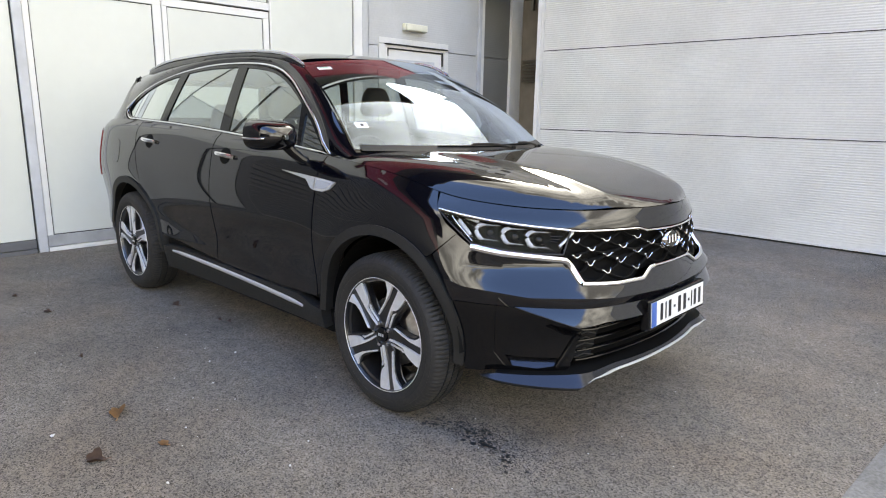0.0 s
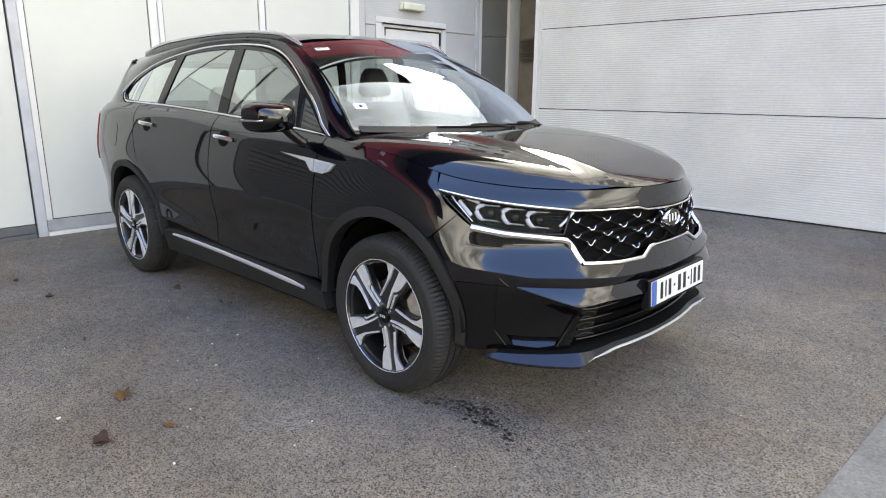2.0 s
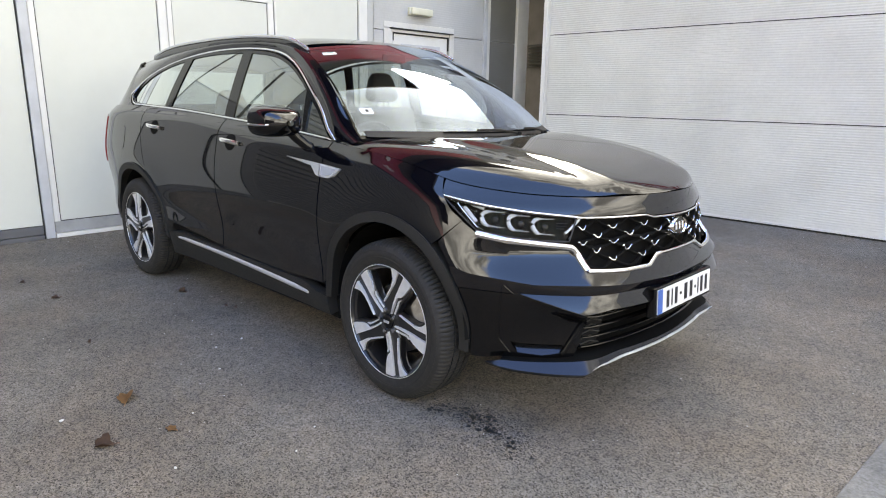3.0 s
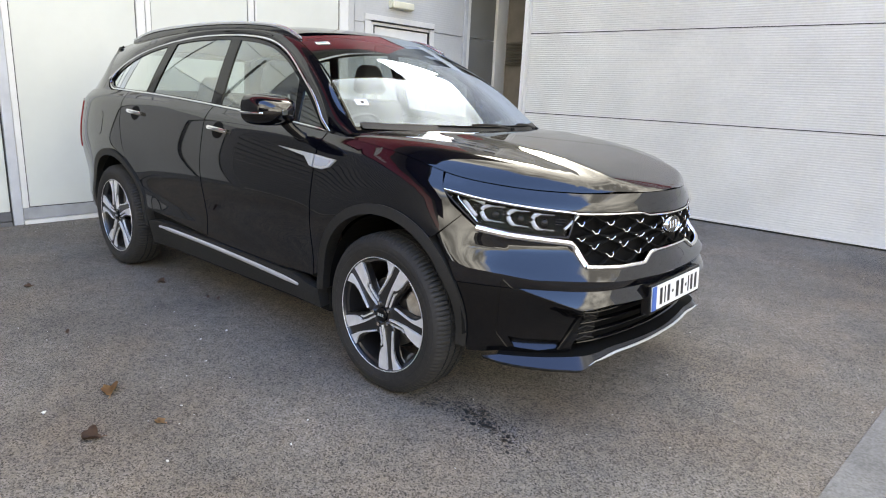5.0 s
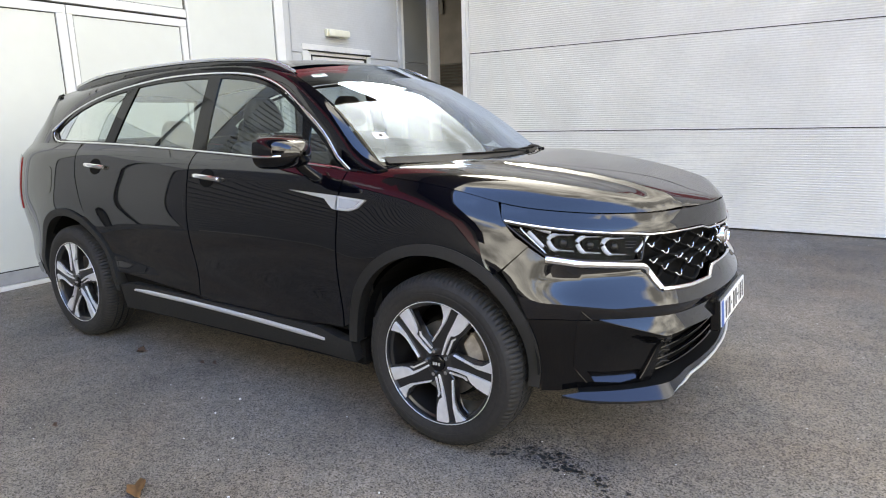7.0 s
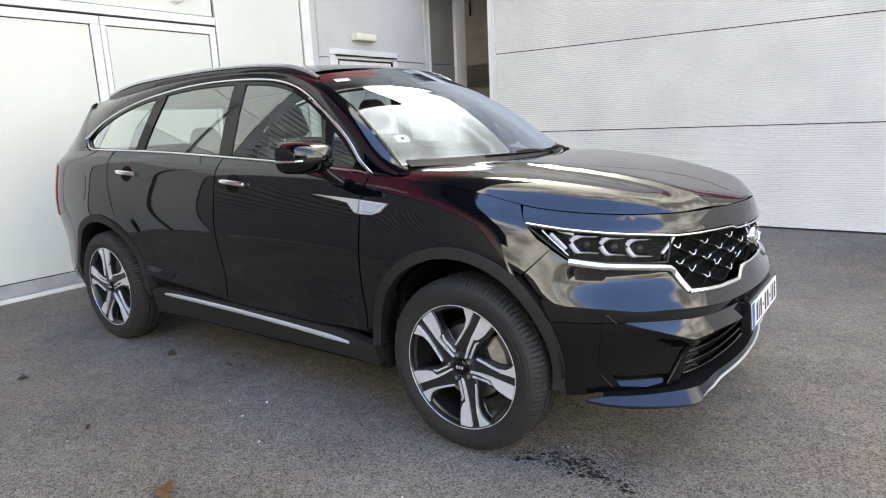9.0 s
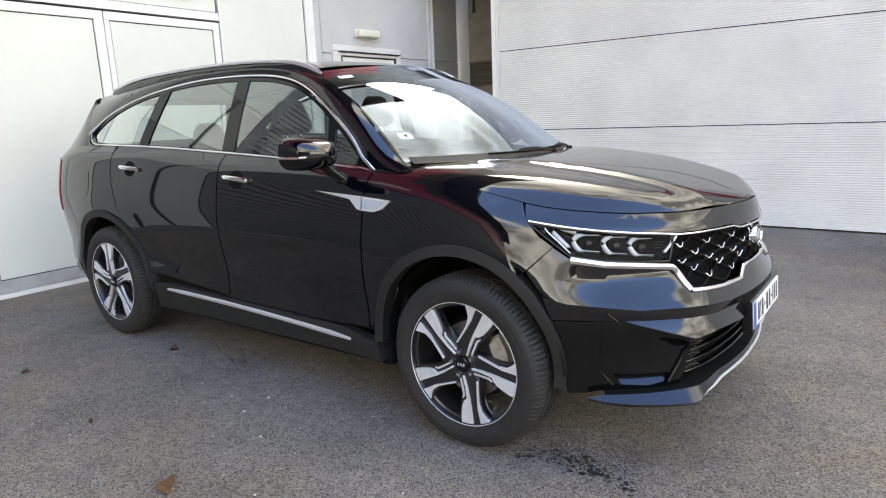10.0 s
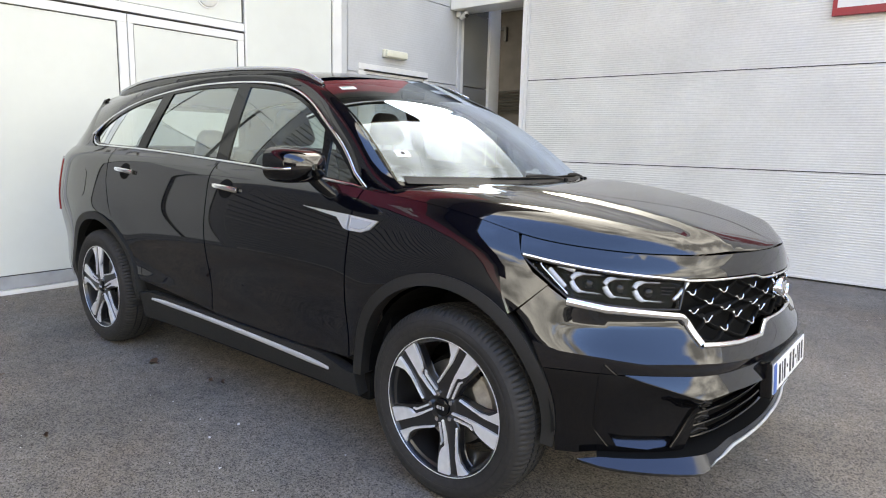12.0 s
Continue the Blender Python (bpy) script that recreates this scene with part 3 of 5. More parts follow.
flat("end_trim", (-1.952, RY - 0.004, GZ), (-1.906, RY + 0.045, 5.3), CLADDING, wall_north, "silver end trim", 0.004)
flat("base_trim", (-1.90, RY - 0.015, 0.014), (11.0, RY + 0.045, 0.036), FRAME_WHITE, wall_north, "pale drip trim at the foot", 0.003)
# Black strip fills the foot gap, drawing its shade in colour.
flat("joint", (-1.90, RY + 0.005, GZ), (11.0, RY + 0.045, 0.014), GASKET, wall_north, "black strip painting the shadow gap under the cladding")

beam = tagged(flat("beam", (WX + 0.02, RY - 0.05, 3.22), (-1.96, RY + 0.35, 3.75), FRAME_WHITE, None, "", 0.008), "white box beam over the passage opening", "beam", kind="structure")
wall_end = tagged(flat("wall_passage", (-7.0, 7.6, GZ), (-1.6, 7.8, 6.2), BROWN), "brown end wall of the passage, some shade toned into its colour", "wall", kind="structure")
# Unseen slab added over the passage to keep its far end dark.
passage_shade = tagged(flat("passage_shade", (-7.0, 6.5, 3.75), (-1.6, 7.6, 3.9), CLAD_DARK), "unseen grey roof added to darken the far end of the passage", "roof", kind="structure")
wall_side = tagged(flat("wall_passage_side", (-1.62, RY + 0.41, GZ), (-1.45, 7.6, 6.2), CLAD_DARK), "grey side wall of the passage", "wall", kind="structure")
column = tagged(part("column", box_bm((WX - 0.06, 5.815, GZ), (WX + 0.035, 6.10, 5.09), 0.012, 3), FRAME_WHITE, None, "", True), "pale square corner column in the passage", "column", kind="structure")
bracket = tagged(new("wall_bracket"), "small dark bracket fixed high on the brown wall", "bracket")
bracket.location = (-4.15, 7.59, 3.36)
part("arm", box_bm((-0.13, -0.05, 0.06), (0.08, 0.01, 0.12), 0.008), LOUVRE, bracket)
part("stem", box_bm((0.02, -0.05, -0.14), (0.08, 0.01, 0.06), 0.008), LOUVRE, bracket)
louvre = tagged(new("louvre"), "dark metal louvre in the brown end wall", "louvre", kind="structure")
louvre.location = (-3.75, 7.59, 1.90)
for k in range(8):
    ob = part("slat", box_bm((-0.55, -0.03, -0.004), (0.55, 0.03, 0.004)), LOUVRE, louvre)
    ob.matrix_basis = pose(0, -0.02, 0.03 + 0.055 * k, 35)

# cctv camera on the corner
cctv = tagged(new("cctv_camera"), "small white security camera on the wall corner", "security camera")
cctv.location = (WX + 0.03, 5.0, 3.17)
bm = bmesh.new()
bmesh.ops.create_cone(bm, cap_ends=True, segments=20, radius1=0.035, radius2=0.035, depth=0.16, matrix=pose(0.13, -0.03, -0.02, 0, 80, -25))
part("body", bm, FRAME_WHITE, cctv, "", True)
bm = bmesh.new()
bmesh.ops.create_cone(bm, cap_ends=True, segments=20, radius1=0.027, radius2=0.024, depth=0.02, matrix=pose(0.205, -0.065, -0.033, 0, 80, -25))
part("lens", bm, GASKET, cctv, "dark lens", True)
part("bracket", box_bm((-0.02, -0.03, -0.03), (0.07, 0.03, 0.05), 0.008), FRAME_WHITE, cctv)

# framed sign
sign = tagged(new("wall_sign"), "tall dark red and white sign on the cladding", "sign")
sign.location = (2.815, RY, 2.645)
part("face", box_bm((-1.19, -0.03, 0.04), (1.19, 0.0, 0.45), 0), SIGN_WHITE, sign, "white lower face")
part("face", box_bm((-1.19, -0.03, 0.45), (1.19, 0.0, 2.16), 0), RED, sign, "dark red upper face")
for lo, hi in (((-1.23, -0.045, 0), (1.23, 0.0, 0.075)), ((-1.23, -0.045, 2.13), (1.23, 0.0, 2.2)), ((-1.23, -0.045, 0.075), (-1.19, 0.0, 2.13)), ((1.19, -0.045, 0.075), (1.23, 0.0, 2.13))):
    part("frame", box_bm(lo, hi, 0.004), RED, sign, "dark red frame")
for k in range(3):
    part("bar", box_bm((-0.9, -0.034, 1.12 + 0.33 * k), (0.9 - 0.3 * (k % 2), -0.029, 1.28 + 0.33 * k)), SIGN_WHITE, sign, "pale bar of lettering")

# red band under the eaves, and the deep overhanging roof above it
tagged(flat("fascia_west", (WX - 0.4, -30.0, 5.1), (WX + 0.10, 5.0, 7.1), RED, None, "", 0.01), "dark red metal band under the eaves", "fascia", kind="structure")
tagged(flat("wall_west_upper", (WX - 0.4, -30.0, 7.1), (WX + 0.05, 5.0, 8.85), LOUVRE), "dark cladding above the red band", "wall", kind="structure")
tagged(flat("wall_west_end", (WX - 0.4, 5.0, 5.1), (WX + 0.02, 14.0, 8.6), CLAD_DEEP), "dark grey cladding of the block past the passage", "wall", kind="structure")
lettering = tagged(new("fascia_sign"), "pale raised lettering bars on the dark red band", "sign")
lettering.location = (WX + 0.10, -2.9, 5.75)
for k in range(7):
    part("bar", box_bm((0.0, -0.75 + 0.22 * k, 0.0), (0.04, -0.62 + 0.22 * k, 0.34 + 0.1 * (k % 2)), 0.006), SIGN_WHITE, lettering, "pale bar")
tagged(flat("roof_west", (WX - 4.0, -30.0, 8.9), (-1.25, 5.0, 9.2), LOUVRE, None, "", 0.02), "deep overhanging dark roof with a plain soffit", "roof", kind="structure")

# yard's unseen far side, added for paintwork to mirror: dark shopfront, dark fascia
far = tagged(new("showroom"), "unseen long showroom with dark glazing and a dark fascia, added across the yard", "building")
far.location = (13, -34, 0)
part("wall", box_bm((-16, -6, 0), (16, -0.2, 5.2)), CLAD_DARK, far)
part("fascia", box_bm((-16, -0.35, 3.6), (16, 0.0, 5.0), 0.01), CLAD_DEEP, far, "dark grey fascia")
part("glazing", box_bm((-15.5, -0.25, 0.2), (15.5, -0.1, 3.5)), GLOSS, far, "dark shop glazing")
for k in range(13):
    part("mullion", box_bm((-15.5 + 2.58 * k - 0.04, -0.12, 0.0), (-15.5 + 2.58 * k + 0.04, -0.02, 3.6)), FRAME_GREY, far)

# ---- the car: surfaces ----
# The lower body is one sheet wrapped round a plan curve; s runs from the tail along the right side to the nose (FRONT) and back along the left.
FRONT = 2.955
PLAN = [(-3.35, -2.478, -0.2), (-3.15, -2.48, 0.0), (-2.85, -2.47, 0.30), (-2.55, -2.42, 0.595), (-2.3, -2.265, 0.79), (-2.0, -2.0, 0.888), (-1.4, -1.4, 0.918), (-0.6, -0.6, 0.908), (0.2, 0.2, 0.905), (1.0, 1.0, 0.906), (1.6, 1.598, 0.903), (1.85, 1.84, 0.862), (2.06, 2.035, 0.788), (2.235, 2.172, 0.682), (2.345, 2.243, 0.60), (2.55, 2.316, 0.408), (2.755, 2.349, 0.205), (FRONT, 2.36, 0.0), (3.155, 2.349, -0.205)]
plan_x = spline([(s, x) for s, x, w in PLAN])
plan_w = spline([(s, w) for s, x, w in PLAN])
belt_z = spline([(-3.2, 1.20), (-2.4, 1.215), (-1.9, 1.243), (-1.4, 1.243), (-1.0, 1.233), (-0.1, 1.19), (0.5, 1.152), (0.9, 1.118), (1.2, 1.092), (1.5, 1.05), (1.7, 1.008), (1.9, 0.985), (2.2, 0.968), (2.6, 0.963), (FRONT, 0.966), (3.3, 0.963)])
side_in = spline([(-0.03, 0.125), (0.0, 0.105), (0.03, 0.073), (0.07, 0.046), (0.12, 0.032), (0.22, 0.013), (0.34, 0.0), (0.5, 0.012), (0.66, 0.033), (0.78, 0.030), (0.9, 0.05)])
nose_in = spline([(-0.03, 0.185), (0.0, 0.165), (0.02, 0.147), (0.05, 0.128), (0.08, 0.118), (0.18, 0.086), (0.27, 0.05), (0.33, 0.012), (0.385, 0.0), (0.44, 0.004), (0.5, 0.02), (0.6, 0.027), (0.665, 0.034), (0.70, 0.045)])


# the bumper's upper edge, the top of its lower ledge and that ledge's jutting foot
EDGE = [(1.7, 0.70), (1.79, 0.682), (1.86, 0.665), (2.0, 0.656), (2.13, 0.643), (2.25, 0.643), (2.36, 0.640), (2.55, 0.629), (2.74, 0.626), (FRONT, 0.625)]
LEDGE = [(1.7, 0.600), (2.07, 0.602), (2.25, 0.600), (2.4, 0.596), (2.65, 0.592), (FRONT, 0.594)]
FOOT = [(1.7, 0.599), (2.07, 0.601), (2.2, 0.569), (2.33, 0.531), (2.45, 0.543), (2.67, 0.540), (FRONT, 0.552)]


def along(rows, s):
    return float(np.interp(s, [r[0] for r in rows], [r[1] for r in rows]))


def bumper_relief(s, z, zone):
    """How far the bumper's facets lie inside its smooth form; zone: upper face, undercut, ledge or lower corner."""
    za, zb, zf = along(EDGE, s), along(LEDGE, s), along(FOOT, s)
    zone = zone or ("upper" if z > za else "undercut" if z > zb else "ledge" if z > zf else "lower")
    in_by = 0.020 * ease(1.73, 1.92, s)
    juts = 0.56 * (zb - zf)
    if zone == "upper":
        t = (z - za) / (0.748 - za)
        return 0.024 * ease(1.80, 2.04, s) * (t if t < 0.9 else 0.9 + (t - 0.9) - (t - 0.9) ** 2 / 0.25 if t < 1.1 else max(0.0, (0.80 - z) / 0.05))
    if zone == "undercut":
        return in_by * (za - z) / (za - zb)
    if zone == "ledge":
        return in_by - 0.56 * (zb - z)
    k = ease(0.0, 0.06, zf - z)
    return ((in_by - juts) * (1 - k) + 0.022 * k * ease(1.70, 1.95, s))


def wrap(s, z, zone=None):
    mirror = -1.0
    if s > FRONT:
        s, mirror = 2 * FRONT - s, 1.0
    h = belt_z(s) - z
    k = ease5(1.5, 2.4, s)
    inset = (1 - k) * side_in(h)
    if k:
        inset += k * nose_in(h) * ((1 - 0.56 * ease(2.3, FRONT, s)) if h < 0.4 else 1)
    if s > 1.70 and z < 0.80:
        inset += bumper_relief(s, z, zone)
    for c in (1.41, -1.41):  # swelling over the wheels
        d = math.hypot(s - c, z - 0.36)
        inset -= 0.010 * math.exp(-(((d - 0.5) / 0.13) ** 2))
    e = 0.01
    tx, tw = plan_x(s + e) - plan_x(s - e), plan_w(s + e) - plan_w(s - e)
    n = math.hypot(tx, tw)
    return Vector((plan_x(s) + inset * tw / n, mirror * (plan_w(s) - inset * tx / n), z))


def flip(uv):
    """The same outline on the car's left side."""
    return [(2 * FRONT - u, v) for u, v in uv]


RIM = [wrap(0.8 + (FRONT - 0.8) * k / 300, belt_z(0.8 + (FRONT - 0.8) * k / 300)) for k in range(301)]
RIM_X, RIM_Y, RIM_Z = [p.x for p in RIM], [-p.y for p in RIM], [p.z for p in RIM]
hood_mid = spline([(0.8, 1.178), (1.0, 1.174), (1.3, 1.163), (1.6, 1.138), (1.85, 1.103), (2.06, 1.056), (2.175, 1.020), (2.25, 0.990), (2.31, 0.960)])


def hood_z(x, y):
    ye, ze = np.interp(x, RIM_X, RIM_Y), np.interp(x, RIM_X, RIM_Z)
    q = min(1.0, abs(y) / max(ye, 0.02))
    far = 1 - ease(2.09, 2.272, x)
    crease = 0.475 - 0.14 * min(1.0, max(0.0, (x - 1.2) / 1.0))
    d = abs(y) - crease
    u = min(1.0, 0.5 * (d + math.hypot(d, 0.015)) / 0.10)
    v = min(1.0, max(0.0, (abs(y) - crease - 0.11) / 0.03))
    step = 0.021 * (1 - u) ** 2 + 0.002 * (1 - v) ** 2
    return ze + (hood_mid(x) - ze - 0.023 * far) * (1 - q ** (13 - 9 * ease(2.09, 2.262, x))) + step * far * (0.2 + 0.8 * ease(1.15, 1.5, x))


def hood(x, y):
    return Vector((x, y, float(hood_z(x, y))))


def side_glass(x, z):
    """The tumbled-in sides above the belt, right side; y is mirrored for the left."""
    rear = 0.05 * (1 - ease(-1.95, -1.1, x))
    up = z - belt_z(x)
    return Vector((x, -(plan_w(x) - 0.118 - rear - 0.30 * up - 0.20 * up * up), z))


def left(f):
    def g(u, v):
        p = f(u, v)
        return Vector((p.x, -p.y, p.z))

    return g


roof_mid = spline([(0.47, 1.628), (0.3, 1.662), (0.0, 1.69), (-0.5, 1.702), (-1.2, 1.685), (-1.7, 1.645), (-2.05, 1.59)][::-1])
roof_half = spline([(-2.1, 0.52), (-1.6, 0.575), (-0.6, 0.585), (0.1, 0.58), (0.5, 0.55)])


def roof(x, y):
    q = abs(y) / roof_half(x)
    return Vector((x, y, roof_mid(x) - 0.042 * q**2.4 - 0.012 * q**8))


def screen(a, b):
    """The windscreen: a from -1 (right) to 1, b from 0 (foot) to 1 (roof)."""
    foot = Vector((1.30 - 0.265 * a * a, 0.748 * a, 1.150 + 0.008 * a * a))
    top = Vector((0.455 - 0.135 * a * a, 0.572 * a, 1.640 - 0.042 * a * a))
    p = foot.lerp(top, b)
    bow = 0.042 * math.sin(math.pi * min(1, max(0, b)))
    return p + Vector((0.5, 0, 0.86)) * bow


# line of the bright trim round the side windows, and the edge of screen and roof above it
trim_line = curve3([(0.985, -0.788, 1.085), (0.872, -0.782, 1.122), (0.735, -0.742, 1.245), (0.55, -0.694, 1.384), (0.38, -0.650, 1.49), (0.20, -0.618, 1.561), (-0.02, -0.604, 1.597), (-0.3, -0.602, 1.611), (-0.65, -0.612, 1.606), (-0.95, -0.632, 1.578), (-1.3, -0.670, 1.515), (-1.6, -0.708, 1.42), (-1.8, -0.735, 1.322)])
edge_line = curve3([(1.085, -0.766, 1.130), (1.010, -0.748, 1.168), (0.825, -0.703, 1.305), (0.66, -0.657, 1.426), (0.485, -0.616, 1.524), (0.30, -0.580, 1.596), (0.05, -0.575, 1.636), (-0.3, -0.582, 1.651), (-0.7, -0.582, 1.650), (-1.05, -0.58, 1.638), (-1.4, -0.575, 1.618), (-1.75, -0.56, 1.590), (-1.98, -0.55, 1.565)])


def cant(t, b):
    p = trim_line(t).lerp(edge_line(t), b)
    bow = 0.020 * math.sin(math.pi * min(1, max(0, b)))
    return p + Vector((0.15, -0.7, 0.7)).normalized() * bow


# ---- the car: body panels ----
car = tagged(new("car"), "black glossy seven seat sport utility car parked on asphalt", "car")


def arc(cx, cz, r, a0, a1, n=24):
    return [(cx + r * math.cos(radians(a0 + (a1 - a0) * k / n)), cz + r * math.sin(radians(a0 + (a1 - a0) * k / n))) for k in range(n + 1)]


def along_belt(s0, s1, drop=0.0, n=24):
    return [(s0 + (s1 - s0) * k / n, belt_z(s0 + (s1 - s0) * k / n) - drop) for k in range(n + 1)]


WF, WR, WZ = 1.411, -1.411, 0.378
ARCH = 0.455
AF, AZ = WF - 0.022, WZ + 0.010  # middle of the front arch

front_wing = [(0.889, 0.425), *along_belt(0.889, 1.655), (1.69, 0.957), (1.745, 0.90), (1.80, 0.865), (1.700, 0.775)] + arc(AF, AZ, ARCH, 53, 172)
front_door = [(-0.160, 0.42), (-0.165, 0.8), *along_belt(-0.168, 0.881), (0.881, 0.42), (0.5, 0.402), (0.2, 0.398)]
rear_door = [*arc(WR, WZ, ARCH + 0.035, 12, 60), (-1.205, 0.9), (-1.27, 1.05), *along_belt(-1.285, -0.176), (-0.173, 0.8), (-0.168, 0.425)]
quarter = [*arc(WR, WZ, ARCH + 0.035, 60, 62, 2), *arc(WR, WZ, ARCH, 66, 184, 20), (-2.02, 0.60), (-2.05, 0.73), (-2.07, 1.165), *along_belt(-2.07, -1.293), (-1.278, 1.05), (-1.213, 0.9)]
for mirrored in (False, True):
    m = flip if mirrored else list
    panel("front_wing", m(front_wing), wrap, PAINT, car)
    panel("front_door", m(front_door), wrap, PAINT, car, depth=0.03)
    panel("rear_door", m(rear_door), wrap, PAINT, car, depth=0.03)
    panel("rear_quarter", m(quarter), wrap, PAINT, car)
    inner = [(-2.0, 1.2), (-2.0, 0.75), *arc(WR, WZ, 0.48, 120, 30, 16), (-0.9, 0.40), (0.9, 0.40), *arc(AF, AZ, 0.48, 150, 60, 16), (1.66, 0.93), *along_belt(1.62, -1.95, 0.02, 30)]
    panel("inner_body", m(inner), lambda u, v: wrap(u, v) - normal_of(wrap, u, v) * 0.03, BLACK, car, step=0.12, depth=0)
    # moulded arches and sill
    for c, cz, a0, a1, nm in ((AF, AZ, -9, 183, "front_arch"), (WR, WZ, -3, 189, "rear_arch")):
        ring = arc(c, cz, ARCH + 0.010, a0, a1, 40) + arc(c, cz, 0.420, a1, a0, 40)
        panel(nm, m(ring), wrap, PLASTIC, car, depth=0.07, lift=0.010, label="dark grey moulded wheel arch")
    sill = [(-0.93, 0.25), (-0.915, 0.40), (-0.80, 0.418), (0.2, 0.405), (0.72, 0.395), (0.86, 0.365), (0.935, 0.36), (0.955, 0.27)]
    panel("sill_moulding", m(sill), wrap, PLASTIC, car, depth=0.06, lift=0.012, label="dark grey moulded sill")
    ribbon("sill_strip", m([(-0.775, 0.387), (-0.3, 0.383), (0.3, 0.367), (0.765, 0.345)]), wrap, 0.024, 0.008, SILVER, car, "bright silver strip", lift=0.014, taper=lambda t: 0.5 + 0.5 * min(1, t * 12, (1 - t) * 12))



def mid(u):
    return 2 * FRONT - u


# lamp and grille outlines on the wrap
LAMP_TOP = [(1.700, 0.949), (1.85, 0.928), (2.05, 0.908), (2.20, 0.896), (2.315, 0.889)]
LAMP_FOOT = [(2.275, 0.800), (2.15, 0.803), (2.0, 0.815), (1.865, 0.832)]
lamp = LAMP_TOP + LAMP_FOOT
GRILLE_TOP = [(2.315, 0.889), (2.5, 0.886), (2.70, 0.885), (2.745, 0.873), (FRONT, 0.871)]
GRILLE_FOOT = [(FRONT, 0.722), (2.765, 0.718), (2.70, 0.684), (2.55, 0.683), (2.372, 0.692), (2.30, 0.785)]
strip_front = [(1.69, 0.957), *[(u, v + 0.008) for u, v in LAMP_TOP[1:]], *[(u, v + 0.008) for u, v in GRILLE_TOP[1:]]]
panel("nose_panel", along_belt(1.668, mid(1.668), 0.001, 80) + [(mid(u), v) for u, v in strip_front] + strip_front[::-1][1:], wrap, PAINT, car, step=0.025)



def line_of(rows, s0, s1, drop=0.0, n=40):
    return [(s0 + (s1 - s0) * k / n, along(rows, s0 + (s1 - s0) * k / n) - drop) for k in range(n + 1)]


def zone_of(zone):
    return lambda s, z: wrap(s, z, zone)


band = [(1.706, 0.772), (1.80, 0.862), (1.86, 0.825), (2.0, 0.806), (2.15, 0.793), (2.285, 0.776), (2.355, 0.685), (2.55, 0.674), (2.71, 0.675), (2.775, 0.709), (FRONT, 0.713)]
for nm, top, foot, zone in (("front_bumper", band, line_of(EDGE, FRONT, 1.772), "upper"), ("bumper_undercut", line_of(EDGE, 1.772, FRONT), line_of(LEDGE, FRONT, 1.808), "undercut"), ("bumper_ledge", line_of(LEDGE, 2.075, FRONT), line_of(FOOT, FRONT, 2.08), "ledge")):
    ring = top + [(mid(u), v) for u, v in reversed(top[:-1])] + [(mid(u), v) for u, v in reversed(foot[1:])] + foot
    panel(nm, ring, zone_of(zone), PAINT, car, step=0.022, depth=0.012)
for m in (list, flip):
    ribbon("bumper_crease", m([(2.075, 0.6), (2.2, 0.568), (2.33, 0.530)]), zone_of("ledge"), 0.004, 0.002, GLOSS, car, smooth_path=False)
corner = [(1.812, 0.596), *line_of(FOOT, 1.83, 2.33, 0.003), (2.36, 0.50), (2.345, 0.40), (2.315, 0.336), (2.25, 0.330), (2.05, 0.325), (1.98, 0.318), (1.925, 0.305), (1.855, 0.30), (1.846, 0.40), (1.832, 0.50)]
slot = [(2.035, 0.390), (2.09, 0.386), (2.26, 0.386), (2.286, 0.350), (2.18, 0.338), (2.07, 0.343)]


def slot_ledge(s, z):
    p, n = wrap(s, 0.34), normal_of(wrap, s, 0.34)
    n = Vector((n.x, n.y, 0)).normalized()
    return Vector((p.x, p.y, z)) - n * (0.002 + 0.8 * (z - 0.336))


for m in (list, flip):
    panel("bumper_corner", m(corner), zone_of("lower"), GLOSS, car, step=0.025, depth=0.02, holes=[m(slot)], lift=-0.004, label="gloss black lower bumper corner")
    panel("slot_ledge", m(slot), slot_ledge, LIP, car, step=0.02, depth=0, out=lambda p: Vector((p.x - 1.2, p.y, 0.5)), label="dark satin slot ledge")
    ribbon("fin", m([(2.262, 0.348), (2.295, 0.40), (2.348, 0.49)]), wrap, 0.020, 0.014, GLOSS, car, "gloss black bumper fin", lift=-0.004)
    ribbon("fin", m([(2.007, 0.633), (2.045, 0.600)]), wrap, 0.008, 0.006, GLOSS, car, "gloss black crease", lift=0.0)
    ribbon("fin", m([(2.0, 0.625), (1.992, 0.575), (1.983, 0.40), (2.035, 0.342)]), wrap, 0.006, 0.004, GLOSS, car, "gloss black crease", lift=-0.003, smooth_path=False)


def deeper(d):
    def f(s, z):
        p = wrap(s, z)
        return p - normal_of(wrap, s, z) * d

    return f


intake = [(2.36, 0.30), (2.36, 0.50), (2.345, 0.524), (2.55, 0.548), (2.70, 0.571), (FRONT, 0.586)]
intake = intake + [(mid(u), v) for u, v in reversed(intake)]
panel("intake_back", intake, deeper(0.09), BLACK, car, step=0.05, depth=0)
lip_out = [(1.935, 0.304), (2.007, 0.321), (2.19, 0.325), (2.32, 0.329), (2.45, 0.329), (FRONT, 0.320), (FRONT, 0.304), (2.6, 0.304), (2.42, 0.303), (2.345, 0.286), (2.2, 0.290), (2.076, 0.295)]
lower = lip_out[:6] + [(mid(u), v) for u, v in lip_out[4::-1]] + [(mid(u), v) for u, v in lip_out[:6:-1]] + lip_out[7:]


